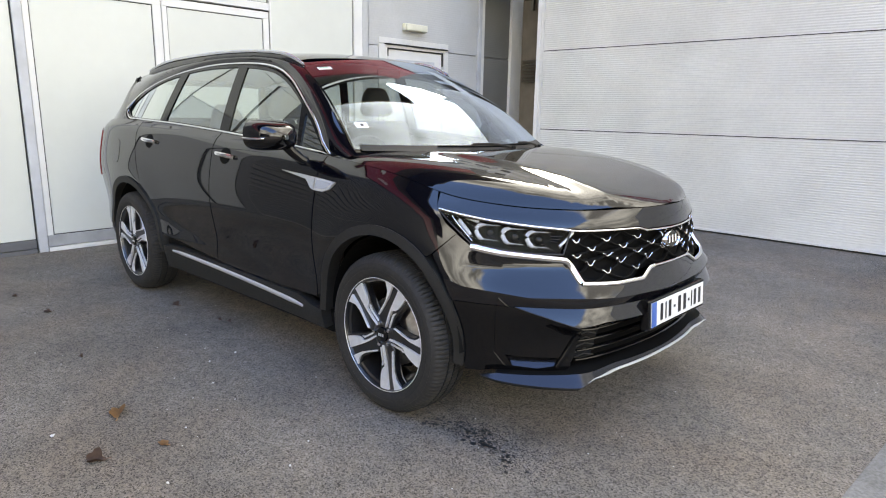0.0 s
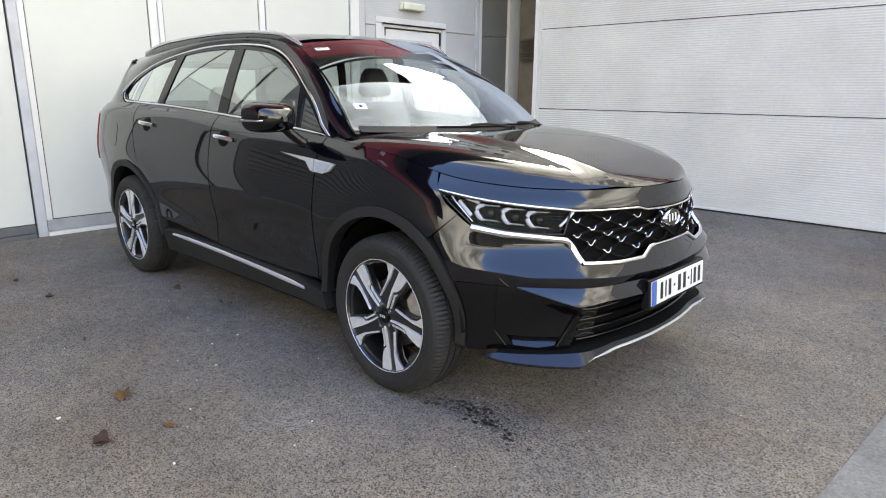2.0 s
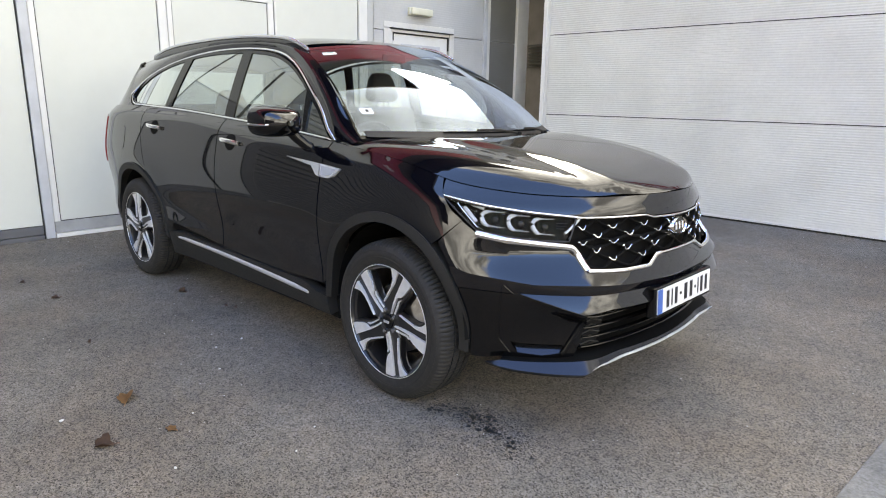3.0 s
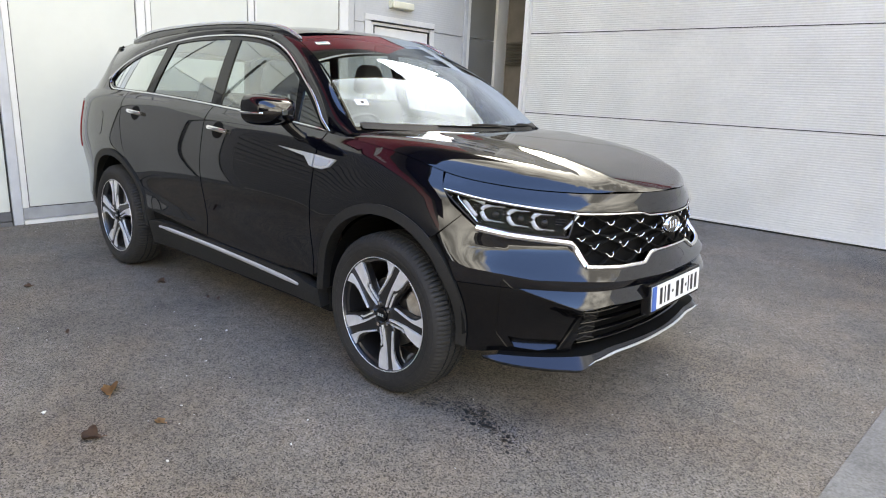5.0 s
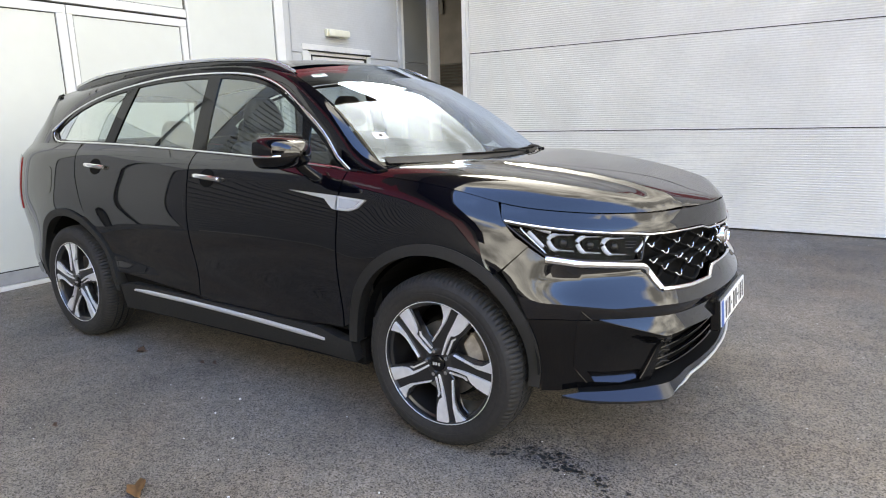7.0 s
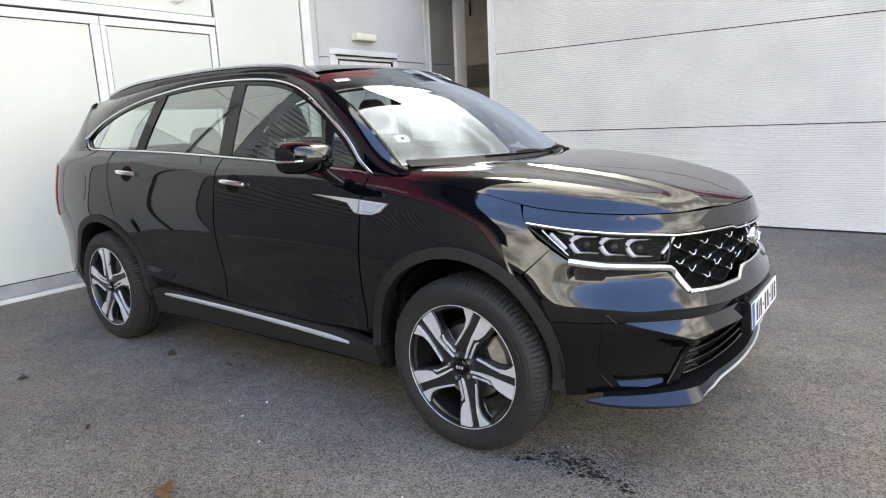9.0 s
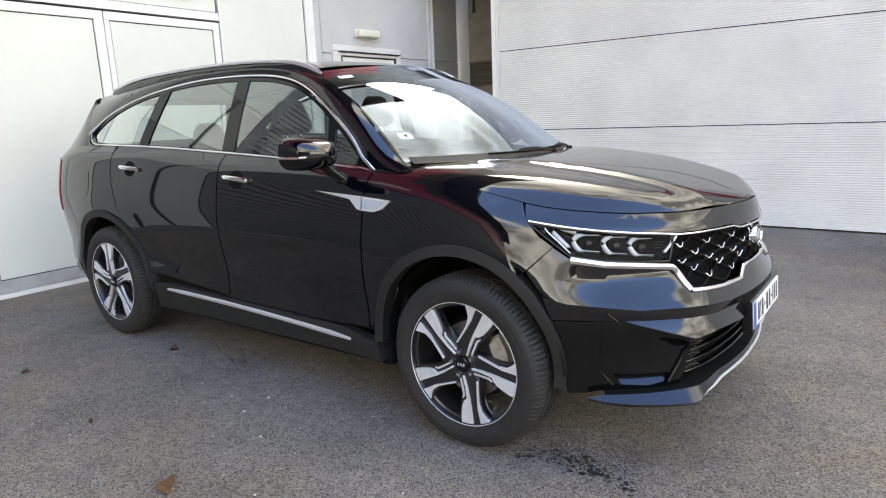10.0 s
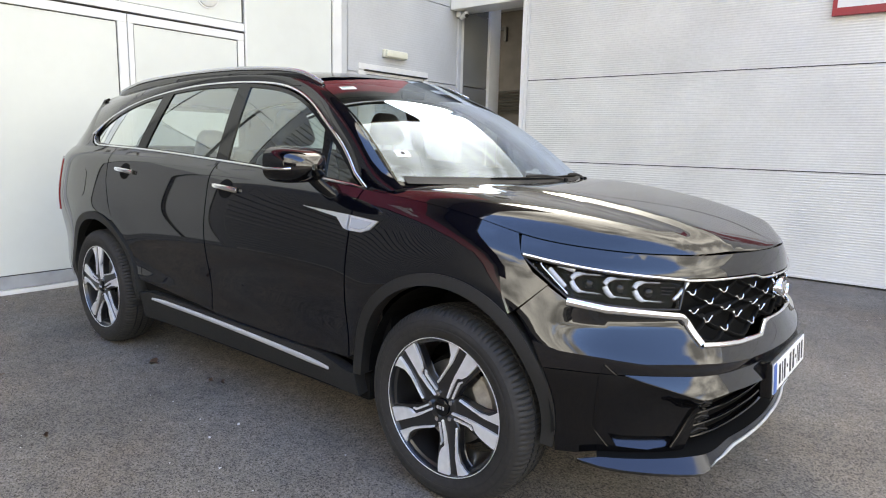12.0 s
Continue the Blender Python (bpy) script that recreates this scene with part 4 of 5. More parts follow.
def lip_face(s, z):
    s0 = min(s, 2 * FRONT - s)
    top = along(lip_out[:6], s0)
    p, n = wrap(s, 0.34), normal_of(wrap, s, 0.34)
    n = Vector((n.x, n.y, 0)).normalized()
    return Vector((p.x, p.y, z)) + n * (0.002 + 0.032 * ease(1.70, 1.95, s0) - 0.04 * ease(2.35, 2.6, s0) + 0.9 * (top - z))


def lip_shelf(s, t):
    """The level ledge behind the lip's top edge, t metres inwards."""
    s0 = min(s, 2 * FRONT - s)
    p, n = wrap(s, 0.34), normal_of(wrap, s, 0.34)
    n = Vector((n.x, n.y, 0)).normalized()
    return Vector((p.x, p.y, along(lip_out[:6], s0) - 0.001)) + n * (0.002 + 0.032 * ease(1.70, 1.95, s0) - 0.04 * ease(2.35, 2.6, s0) - t)


panel("lip_shelf", [(2.0, 0.0), (mid(2.0), 0.0), (mid(2.0), 0.16), (2.0, 0.16)], lip_shelf, BLACK, car, step=0.05, depth=0, out=lambda p: Vector((0, 0, 1)))
panel("bumper_lip", lower, lip_face, LIP, car, step=0.02, depth=0.03, out=lambda p: Vector((p.x - 1.2, p.y, 0.5)), label="dark satin lower lip")
ribbon("lip_edge", [(2.38, 0.298), (2.42, 0.306), (2.6, 0.307), (FRONT, 0.307), (mid(2.6), 0.307), (mid(2.42), 0.306), (mid(2.38), 0.298)], lip_face, 0.011, 0.005, SILVER, car, "thin silver edge", smooth_path=False, taper=lambda t: min(1, 0.2 + 6 * t, 0.2 + 6 * (1 - t)))

# louvres in the lower opening
for k, z in enumerate((0.36, 0.40, 0.44, 0.48)):
    u0 = 2.37 + 0.004 * k
    ribbon("intake_bar", [(u0, z), (2.65, z + 0.004), (FRONT, z + 0.006), (mid(2.65), z + 0.004), (mid(u0), z)], deeper(0.045), 0.012, 0.016, GLOSS, car, "gloss black bar")
for m in (list, flip):
    panel("lower_mesh", m([(2.362, 0.36), (2.36, 0.46), (2.43, 0.51), (2.50, 0.51), (2.46, 0.36)]), deeper(0.04), GLOSS, car, step=0.03, depth=0.01)
    for k in range(6):
        z = 0.372 + 0.022 * k
        ribbon("mesh_bar", m([(2.365, z), (2.42, z + 0.012), (2.475, z)]), deeper(0.038), 0.005, 0.005, PLASTIC, car, smooth_path=False)

# grille
grille = tagged(new("grille"), "black patterned grille with bright hooked inserts")
grille.parent = car
g_out = GRILLE_TOP + [(mid(u), v) for u, v in GRILLE_TOP[-2::-1]] + [(mid(u), v) for u, v in GRILLE_FOOT[::-1]] + GRILLE_FOOT[1:]
g_back, g_front = deeper(0.055), deeper(0.022)
panel("backing", g_out, g_back, BLACK, grille, step=0.05, depth=0)


def in_grille(u, v, edge=0.0):
    return inside((u, v), g_out) and all(inside((u + du, v + dv), g_out) for du, dv in ((edge, 0), (-edge, 0), (0, edge), (0, -edge)))


PW, PH = 0.172, 0.063
for i in range(-16, 17):
    for j in range(-1, 8):
        if (i + j) % 2:
            continue
        u, v = FRONT + i * PW / 2, 0.694 + j * PH / 2
        # the black lattice: two slanting bars from each knot
        for du in (-1, 1):
            a, b = (u, v), (u + du * PW / 2, v + PH / 2)
            if in_grille(*a) and in_grille(*b):
                line = [a, ((a[0] + b[0]) / 2 + 0.006 * du, (a[1] + b[1]) / 2 - 0.004), b]
                ribbon("lattice_bar", line, g_front, 0.010, 0.014, BLACK, grille, step=0.025)
        # the bright hook lying in the knot
        if in_grille(u, v, 0.013) and abs(u - FRONT) > 0.08:
            line = [(u - 0.030, v + 0.005), (u - 0.019, v + 0.005), (u - 0.011, v - 0.003), (u + 0.001, v - 0.007), (u + 0.012, v - 0.004), (u + 0.018, v + 0.004), (u + 0.022, v + 0.010)]
            ribbon("bright_insert", line, deeper(0.010), 0.0042, 0.004, CHROME, grille, step=0.008, taper=lambda t: 0.55 + 0.9 * math.sin(math.pi * t))
ribbon("bright_frame", [*GRILLE_TOP, *[(mid(u), v) for u, v in GRILLE_TOP[-2::-1]]], wrap, 0.0085, 0.008, CHROME, grille, "bright upper trim", smooth_path=False)
for m in (list, flip):
    ribbon("bright_frame", m([(1.70, 0.953), (1.85, 0.932), (2.05, 0.912), (2.20, 0.900), (2.315, 0.891)]), wrap, 0.0085, 0.008, CHROME, grille, "bright upper trim")
    ribbon("bright_frame", m([(1.868, 0.818), (2.0, 0.800), (2.15, 0.788), (2.285, 0.776), (2.315, 0.757), (2.362, 0.690)]), wrap, 0.027, 0.012, CHROME, grille, "broad bright trim under the lamp", smooth_path=False)
    ribbon("bright_frame", m([(2.362, 0.688), (2.55, 0.678), (2.70, 0.679), (2.768, 0.713), (2.80, 0.717)]), wrap, 0.019, 0.010, CHROME, grille, "bright lower trim", smooth_path=False)
ribbon("bright_frame", [(2.80, 0.717), (FRONT, 0.719), (mid(2.80), 0.717)], wrap, 0.012, 0.010, CHROME, grille, "bright lower trim")

# oval emblem: a plain raised badge
emblem = tagged(new("emblem"), "oval bright badge")
emblem.parent = car
p0, n0 = wrap(FRONT, 0.812), normal_of(wrap, FRONT, 0.812)
lean = Matrix.Translation(p0 - n0 * 0.018 + Vector((0, -0.040, 0.010))) @ Matrix.Rotation(math.atan2(n0.z, n0.x) * -1 + math.pi / 2, 4, "Y") @ Matrix.Rotation(math.pi / 2, 4, "Z")
bm = bmesh.new()
for r, h, w in ((1.0, 0.0, 0), (1.0, 0.02, 0), (0.93, 0.028, 0), (0.86, 0.022, 0)):
    [bm.verts.new((0.068 * r * math.cos(2 * math.pi * k / 40), 0.037 * r * math.sin(2 * math.pi * k / 40), h)) for k in range(40)]
bm.verts.ensure_lookup_table()
for r in range(3):
    for k in range(40):
        bm.faces.new((bm.verts[r * 40 + k], bm.verts[r * 40 + (k + 1) % 40], bm.verts[r * 40 + 40 + (k + 1) % 40], bm.verts[r * 40 + 40 + k]))
part("rim", bm, CHROME, emblem, "bright oval rim", True).matrix_basis = lean
bm = bmesh.new()
bmesh.ops.create_circle(bm, cap_ends=True, segments=40, radius=1, matrix=Matrix.Translation((0, 0, 0.0215)) @ Matrix.Diagonal((0.06, 0.032, 1, 1)))
part("field", bm, GLOSS, emblem, "black field").matrix_basis = lean
for k in (-1, 0, 1):
    part("bar", box_bm((k * 0.03 - 0.008, -0.017, 0.021), (k * 0.03 + 0.008, 0.017, 0.026), 0.002), CHROME, emblem).matrix_basis = lean

# number plate
plate = tagged(new("number_plate"), "white number plate with a blue band and dark characters")
plate.parent = car
pm = pose(2.369, -0.012, 0.533, 0, -4, 0)
part("holder", box_bm((-0.045, -0.275, -0.066), (-0.004, 0.275, 0.064), 0.006), GLOSS, plate, "gloss black holder").matrix_basis = pm
part("board", box_bm((-0.004, -0.26, -0.052), (0.0, 0.26, 0.052), 0.0015), PLATE_WHITE, plate, "white board").matrix_basis = pm
part("band", box_bm((0.0, -0.26, -0.052), (0.0012, -0.218, 0.052)), PLATE_BLUE, plate, "blue band").matrix_basis = pm
for k, (a, w) in enumerate(((-0.19, 0.04), (-0.14, 0.018), (-0.112, 0.04), (-0.06, 0.026), (-0.022, 0.048), (0.034, 0.044), (0.086, 0.026), (0.12, 0.018), (0.146, 0.04), (0.194, 0.04))):
    h = 0.006 if k in (3, 6) else 0.036
    part("bar", box_bm((0.0, a + 0.2 * w, -h), (0.0012, a + 0.8 * w, h)), INK, plate, "dark bar").matrix_basis = pm

# head lamps
for m, fl in ((list, 1), (flip, -1)):
    head = tagged(new("headlight"), "clear headlight with three stacked bright brackets")
    head.parent = car
    panel("housing", m(lamp), deeper(0.05), BLACK, head, step=0.04, depth=0)
    rim_line = m(lamp + lamp[:1])
    ribbon("bezel", rim_line, wrap, 0.008, 0.004, GLOSS, head, "gloss black surround", smooth_path=False, lift=-0.004)
    for k in range(3):
        u, z = 1.870 + 0.117 * k, 0.889 - 0.011 * k
        panel("projector", m([(u + 0.034, z - 0.026), (u + 0.030, z + 0.010), (u + 0.10, z + 0.008), (u + 0.10, z - 0.028)]), deeper(0.03), BLACK, head, step=0.02, depth=0.02, label="dark lens block")
        upper = [(u + 0.106, z + 0.018), (u + 0.034, z + 0.020), (u + 0.016, z + 0.015), (u + 0.004, z + 0.002)]
        under = [(u + 0.006, z - 0.005), (u + 0.018, z - 0.024), (u + 0.034, z - 0.036), (u + 0.108, z - 0.041)]
        ribbon("light_guide", m(upper), deeper(0.018), 0.0165, 0.008, LAMP_WHITE, head, "white bracket shaped light guide", smooth_path=False, step=0.012, taper=lambda t: 0.26 + 0.74 * ease(0.5, 0.72, t))
        ribbon("light_guide", m(under), deeper(0.018), 0.0175, 0.008, LAMP_WHITE, head, "white bracket shaped light guide", smooth_path=False, step=0.012, taper=lambda t: 0.24 + 0.76 * (1 - ease(0.28, 0.5, t)))
        bulb = bmesh.new()
        bmesh.ops.create_uvsphere(bulb, u_segments=20, v_segments=10, radius=0.019)
        ob = part("projector_lens", bulb, GLOSS, head, "glossy round projector lens", True)
        ob.matrix_basis = Matrix.Translation(deeper(0.032)(*m([(u + 0.066, z - 0.010)])[0]))
    ribbon("light_guide", m([(1.797, 0.919), (1.858, 0.864)]), deeper(0.014), 0.016, 0.010, LAMP_WHITE, head, "slanting white light guide", smooth_path=False)
    ribbon("reflector", m([(1.826, 0.938), (1.885, 0.921)]), deeper(0.016), 0.020, 0.010, SILVER, head, "silver corner reflector", smooth_path=False)
    ribbon("light_guide", m([(1.768, 0.940), (1.765, 0.930), (1.868, 0.842)]), deeper(0.010), 0.005, 0.004, CHROME, head, "bright inner trim", smooth_path=False)
    ribbon("reflector", m([(2.258, 0.832), (2.335, 0.884)]), deeper(0.010), 0.010, 0.008, SILVER, head, "silver end bar", smooth_path=False)
    for q in range(3):
        ribbon("reflector", m([(2.222, 0.852 + 0.010 * q), (2.258 + 0.012 * q, 0.850 + 0.010 * q)]), deeper(0.03), 0.004, 0.004, LIP, head, smooth_path=False)
    panel("lens", m(lamp), deeper(0.003), LENS, head, step=0.03, depth=0, label="clear lens").visible_shadow = False

# bonnet
hood_out = []
for k in range(61):
    s = 0.93 + (FRONT - 0.93) * k / 60
    p = wrap(s, belt_z(s))
    hood_out.append((p.x - 0.0008 * ease(1.7, 2.5, s), p.y + 0.0015 * (1 - ease(2.3, 2.9, s))))
rear = [(0.985, 0.70), (1.10, 0.66), (1.19, 0.45), (1.24, 0.2), (1.25, 0.0), (1.24, -0.2), (1.19, -0.45), (1.10, -0.66), (0.985, -0.70)]
hood_out = [p for p in hood_out if p[1] < -0.004]
outline = hood_out + [(x, -y) for x, y in reversed(hood_out)] + rear
panel("bonnet", outline, hood, PAINT, car, step=0.02, depth=0.02)
panel("scuttle", [(1.00, 0.70), (1.14, 0.66), (1.22, 0.45), (1.28, 0.2), (1.29, 0), (1.28, -0.2), (1.22, -0.45), (1.14, -0.66), (1.0, -0.70), (0.96, -0.6), (0.96, 0.6)], lambda x, y: hood(x, y) - Vector((0, 0, 0.03)), PLASTIC, car, step=0.05, depth=0, label="dark plastic scuttle")

# roof, pillars and glass
roof_out = [(0.445 - 0.135 * (y / 0.55) ** 2, y) for y in [0.55 - 0.11 * k for k in range(11)]]
roof_out += [(x, -roof_half(x)) for x in (0.1, -0.2, -0.6, -1.0, -1.4, -1.8, -1.91)] + [(-1.98, -0.3), (-2.0, 0), (-1.98, 0.3)] + [(x, roof_half(x)) for x in (-1.91, -1.8, -1.4, -1.0, -0.6, -0.2, 0.1)]
panel("roof", roof_out, roof, PAINT, car, step=0.05, depth=0.02)
panel("headliner", [(0.3, -0.5), (0.3, 0.5), (-1.9, 0.5), (-1.9, -0.5)], lambda x, y: roof(x, y) - Vector((0, 0, 0.05)), LINER, car, step=0.2, depth=0, label="grey headliner")
for f, nm in ((cant, "right"), (left(cant), "left")):
    panel("pillar_frame", [(0, 0), (1, 0), (1, 1), (0, 1)], f, PAINT, car, step=0.022, depth=0.03)
    panel("pillar_lining", [(0.22, 0.1), (0.97, 0.1), (0.97, 0.9), (0.22, 0.9)], lambda t, b, f=f: Vector((f(t, b).x, f(t, b).y * 0.945, f(t, b).z - 0.022)), LINER, car, step=0.05, depth=0, label="grey pillar lining")
for fl in (1, -1):
    M = (lambda f: f) if fl == 1 else left
    g = M(side_glass)

    def trim_pts(t0, t1, n, d=0.0):
        out = []
        for k in range(n + 1):
            p = trim_line(t0 + (t1 - t0) * k / n)
            out.append((p.x, p.z - d))
        return out

    # the window band as a dark frame, with the glass let in
    top = [p for p in trim_pts(0.075, 1.0, 60, 0.010)]
    foot = [(x, belt_z(x) + 0.008) for x in [-1.72 + (0.86 + 1.72) * k / 50 for k in range(51)]]

    def top_z(x):
        xs, zs = [p[0] for p in top][::-1], [p[1] for p in top][::-1]
        return float(np.interp(x, xs, zs))

    def pane(x0, x1, slant0=0.0, slant1=0.0, inset=0.016):
        """The window between two upright edges, leaning by slant at the top."""
        lo = [(x0 + (x1 - x0) * k / 20, belt_z(x0 + (x1 - x0) * k / 20) + inset) for k in range(21)]
        hi_x = [x1 + slant1 + (x0 + slant0 - x1 - slant1) * k / 20 for k in range(21)]
        return lo + [(x, top_z(x) - inset) for x in hi_x]

    panes = [pane(-0.13, 0.585, 0.005, -0.075 + 0.03), pane(-0.98, -0.235, 0.13, 0.01)]
    quarter_pane = [(-1.075, belt_z(-1.075) + 0.016), (-0.955, top_z(-0.955) - 0.02)] + [(x, top_z(x) - 0.018) for x in (-1.05, -1.15, -1.3, -1.45, -1.6, -1.7)] + [(-1.75, 1.315), (-1.70, 1.272), (-1.5, belt_z(-1.5) + 0.016), (-1.3, belt_z(-1.3) + 0.016)]
    fly = [(0.615, belt_z(0.615) + 0.016), (0.83, belt_z(0.83) + 0.014)] + [(x, top_z(x) - 0.02) for x in (0.80, 0.74, 0.68, 0.60)]
    holes = panes + [quarter_pane, fly]
    band = foot + [(0.872, belt_z(0.872) + 0.005)] + [p for p in top if p[0] < 0.865] + [(-1.80, 1.318)]
    panel("window_frame", band, g, GLOSS, car, step=0.03, depth=0.012, holes=holes, lift=-0.002, label="gloss black window frame")
    for k, h in enumerate(holes):
        panel(("front_window", "rear_window", "quarter_window", "corner_window")[k], h, g, GLASS, car, step=0.08, depth=0, lift=-0.008, label="tinted side glass").visible_shadow = False
    foot_line = [(x, belt_z(x) + 0.004) for x in [0.885 - (0.885 + 1.66) * k / 40 for k in range(41)]] + [(-1.74, 1.262), (-1.79, 1.29), (-1.80, 1.322)]
    tri = [(t / 70) for t in range(5, 71)]
    pts = [Vector((p.x, fl * p.y, p.z)) for p in (trim_line(t) for t in tri)]
    loop = pts + [g(u, v) for u, v in foot_line[::-1]]
    sweep("window_trim", loop, [Vector((0, -fl * 0.9, 0.25)) for _ in loop], 0.015, 0.007, CHROME, car, "bright window surround", closed=True)
    # rear pillar
    fore = curve3([(-1.70, -0.770, 1.245), (-1.785, -0.752, 1.283), cant(1, 0), cant(1, 0.33), cant(1, 0.66), cant(1, 1)])
    aft = curve3([(-2.2, -0.705, 1.225), (-2.155, -0.668, 1.31), (-2.09, -0.628, 1.40), (-2.028, -0.585, 1.49), (-1.965, -0.548, 1.560)])

    def rear_skin(t, c):
        p = fore(t).lerp(aft(t), c) + Vector((-0.35, -0.9, 0.25)) * 0.016 * math.sin(math.pi * min(1, max(0, c)))
        return Vector((p.x, fl * p.y, p.z))

    panel("rear_pillar", [(0, 0), (1, 0), (1, 1), (0, 1)], rear_skin, PAINT, car, step=0.07, depth=0.02)

panel("windscreen", [(-1.003, 0.0), (1.003, 0.0), (1.003, 0.985), (-1.003, 0.985)], screen, GLASS_FRONT, car, step=0.1, depth=0).visible_shadow = False
frit = [(-1.006, -0.02), (1.006, -0.02), (1.006, 1.0), (-1.006, 1.0)]
panel("screen_border", frit, lambda a, b: screen(a, b) - Vector((0.004, 0, 0.006)), GLOSS, car, step=0.05, depth=0, holes=[[(-0.99, 0.035), (0.99, 0.035), (0.99, 0.955), (-0.99, 0.955)]], label="black screen border")
# Strip added over the glass foot to keep its bright reflection off the bonnet.
panel("foot_mask", [(-0.97, -0.02), (0.97, -0.02), (0.97, 0.034), (-0.97, 0.034)], screen, PLASTIC, car, step=0.05, depth=0, lift=0.003, label="black plastic strip added at the screen foot to block a bright reflection")


def tail_glass(a, b):
    return Vector((-2.19 + 0.225 * b - 0.03 * (1 - a * a), a * (0.70 - 0.12 * b), 1.21 + 0.355 * b))


panel("tailgate_frame", [(-1, 0), (1, 0), (1, 1), (-1, 1)], tail_glass, PAINT, car, step=0.08, depth=0.02, holes=[[(-0.9, 0.10), (0.9, 0.10), (0.88, 0.9), (-0.88, 0.9)]], out=lambda p: Vector((-1, 0, 0.3)))
panel("tailgate_glass", [(-0.9, 0.10), (0.9, 0.10), (0.88, 0.9), (-0.88, 0.9)], tail_glass, GLASS, car, step=0.1, depth=0, out=lambda p: Vector((-1, 0, 0.3))).visible_shadow = False
part("spoiler", box_bm((-2.015, -0.40, 1.556), (-1.90, 0.40, 1.580), 0.010), PAINT, car, "", True)
rear_all = [(-2.07, 1.165), *along_belt(-2.08, -3.149, 0, 16), (-3.149, 0.32), (-2.3, 0.33), (-1.93, 0.34), (-2.0, 0.58), (-2.04, 0.73)]
for fl in (1, -1):
    f = wrap if fl == 1 else left(wrap)
    panel("tailgate", rear_all, f, PAINT, car, step=0.06, depth=0.02, lift=-0.002)
    panel("tail_light", [(-2.085, 0.80), (-2.075, 1.15), (-2.2, 1.165), (-2.36, 1.15), (-2.36, 1.10), (-2.18, 1.09), (-2.15, 0.80)], f, TAIL, car, step=0.03, depth=0.015, lift=0.006, label="red tail light")


# ---- the car: wheels ----
def at_wheel(ob, m):
    ob.matrix_basis = m
    return ob


def poly_bm(outline, y0, y1, bevel=0.0):
    """An upright plate with the outline of (x, z), from y0 (outer) to y1."""
    bm = bmesh.new()
    a = [bm.verts.new((x, y0, z)) for x, z in outline]
    b = [bm.verts.new((x, y1, z)) for x, z in outline]
    n = len(outline)
    bm.faces.new(a)
    bm.faces.new(b[::-1])
    for k in range(n):
        bm.faces.new((a[k], a[(k + 1) % n], b[(k + 1) % n], b[k]))
    if bevel:
        bmesh.ops.bevel(bm, geom=list(bm.edges), offset=bevel, segments=1, affect="EDGES")
    return bm


def tyre_bm():
    bm = bmesh.new()
    segs = 432
    side = [(0.02, 0.2605), (-0.006, 0.263), (-0.013, 0.274), (-0.018, 0.290), (-0.0190, 0.297), (-0.0175, 0.2995), (-0.0190, 0.302), (-0.0175, 0.316), (-0.0145, 0.326), (-0.0155, 0.3275), (-0.0125, 0.332), (-0.007, 0.343)]
    shoulder = [(0.001, 0.3525), (0.011, 0.3590), (0.024, 0.3630)]
    tread = [(0.050, 0.3655), (0.0505, 0.3575), (0.058, 0.3575), (0.0585, 0.366), (0.089, 0.3665), (0.0895, 0.3575), (0.0975, 0.3575), (0.098, 0.3665), (0.130, 0.366), (0.1305, 0.3575), (0.138, 0.3575), (0.1385, 0.3655)]
    far = [(0.165, 0.3625), (0.180, 0.357), (0.190, 0.348), (0.203, 0.32), (0.200, 0.285), (0.18, 0.262)]
    rings = []
    for y, r in side + shoulder + tread + far:
        ring = []
        for k in range(segs):
            cut = 0.0
            if (y, r) in shoulder or (y, r) in far[:2]:
                cut = 0.008 if k % 4 == 0 else 0.0
            elif (y, r) in tread and r > 0.36:
                cut = 0.004 if k % 4 == 0 else 0.0
            a = 2 * math.pi * k / segs
            ring.append(bm.verts.new(((r - cut) * math.cos(a), y, (r - cut) * math.sin(a))))
        rings.append(ring)
    for a, b in zip(rings, rings[1:]):
        for k in range(segs):
            bm.faces.new((a[k], a[(k + 1) % segs], b[(k + 1) % segs], b[k]))
    return bm


def turned(pts, deg):
    c, s = math.cos(radians(deg)), math.sin(radians(deg))
    return [(x * c - z * s, x * s + z * c) for x, z in pts]


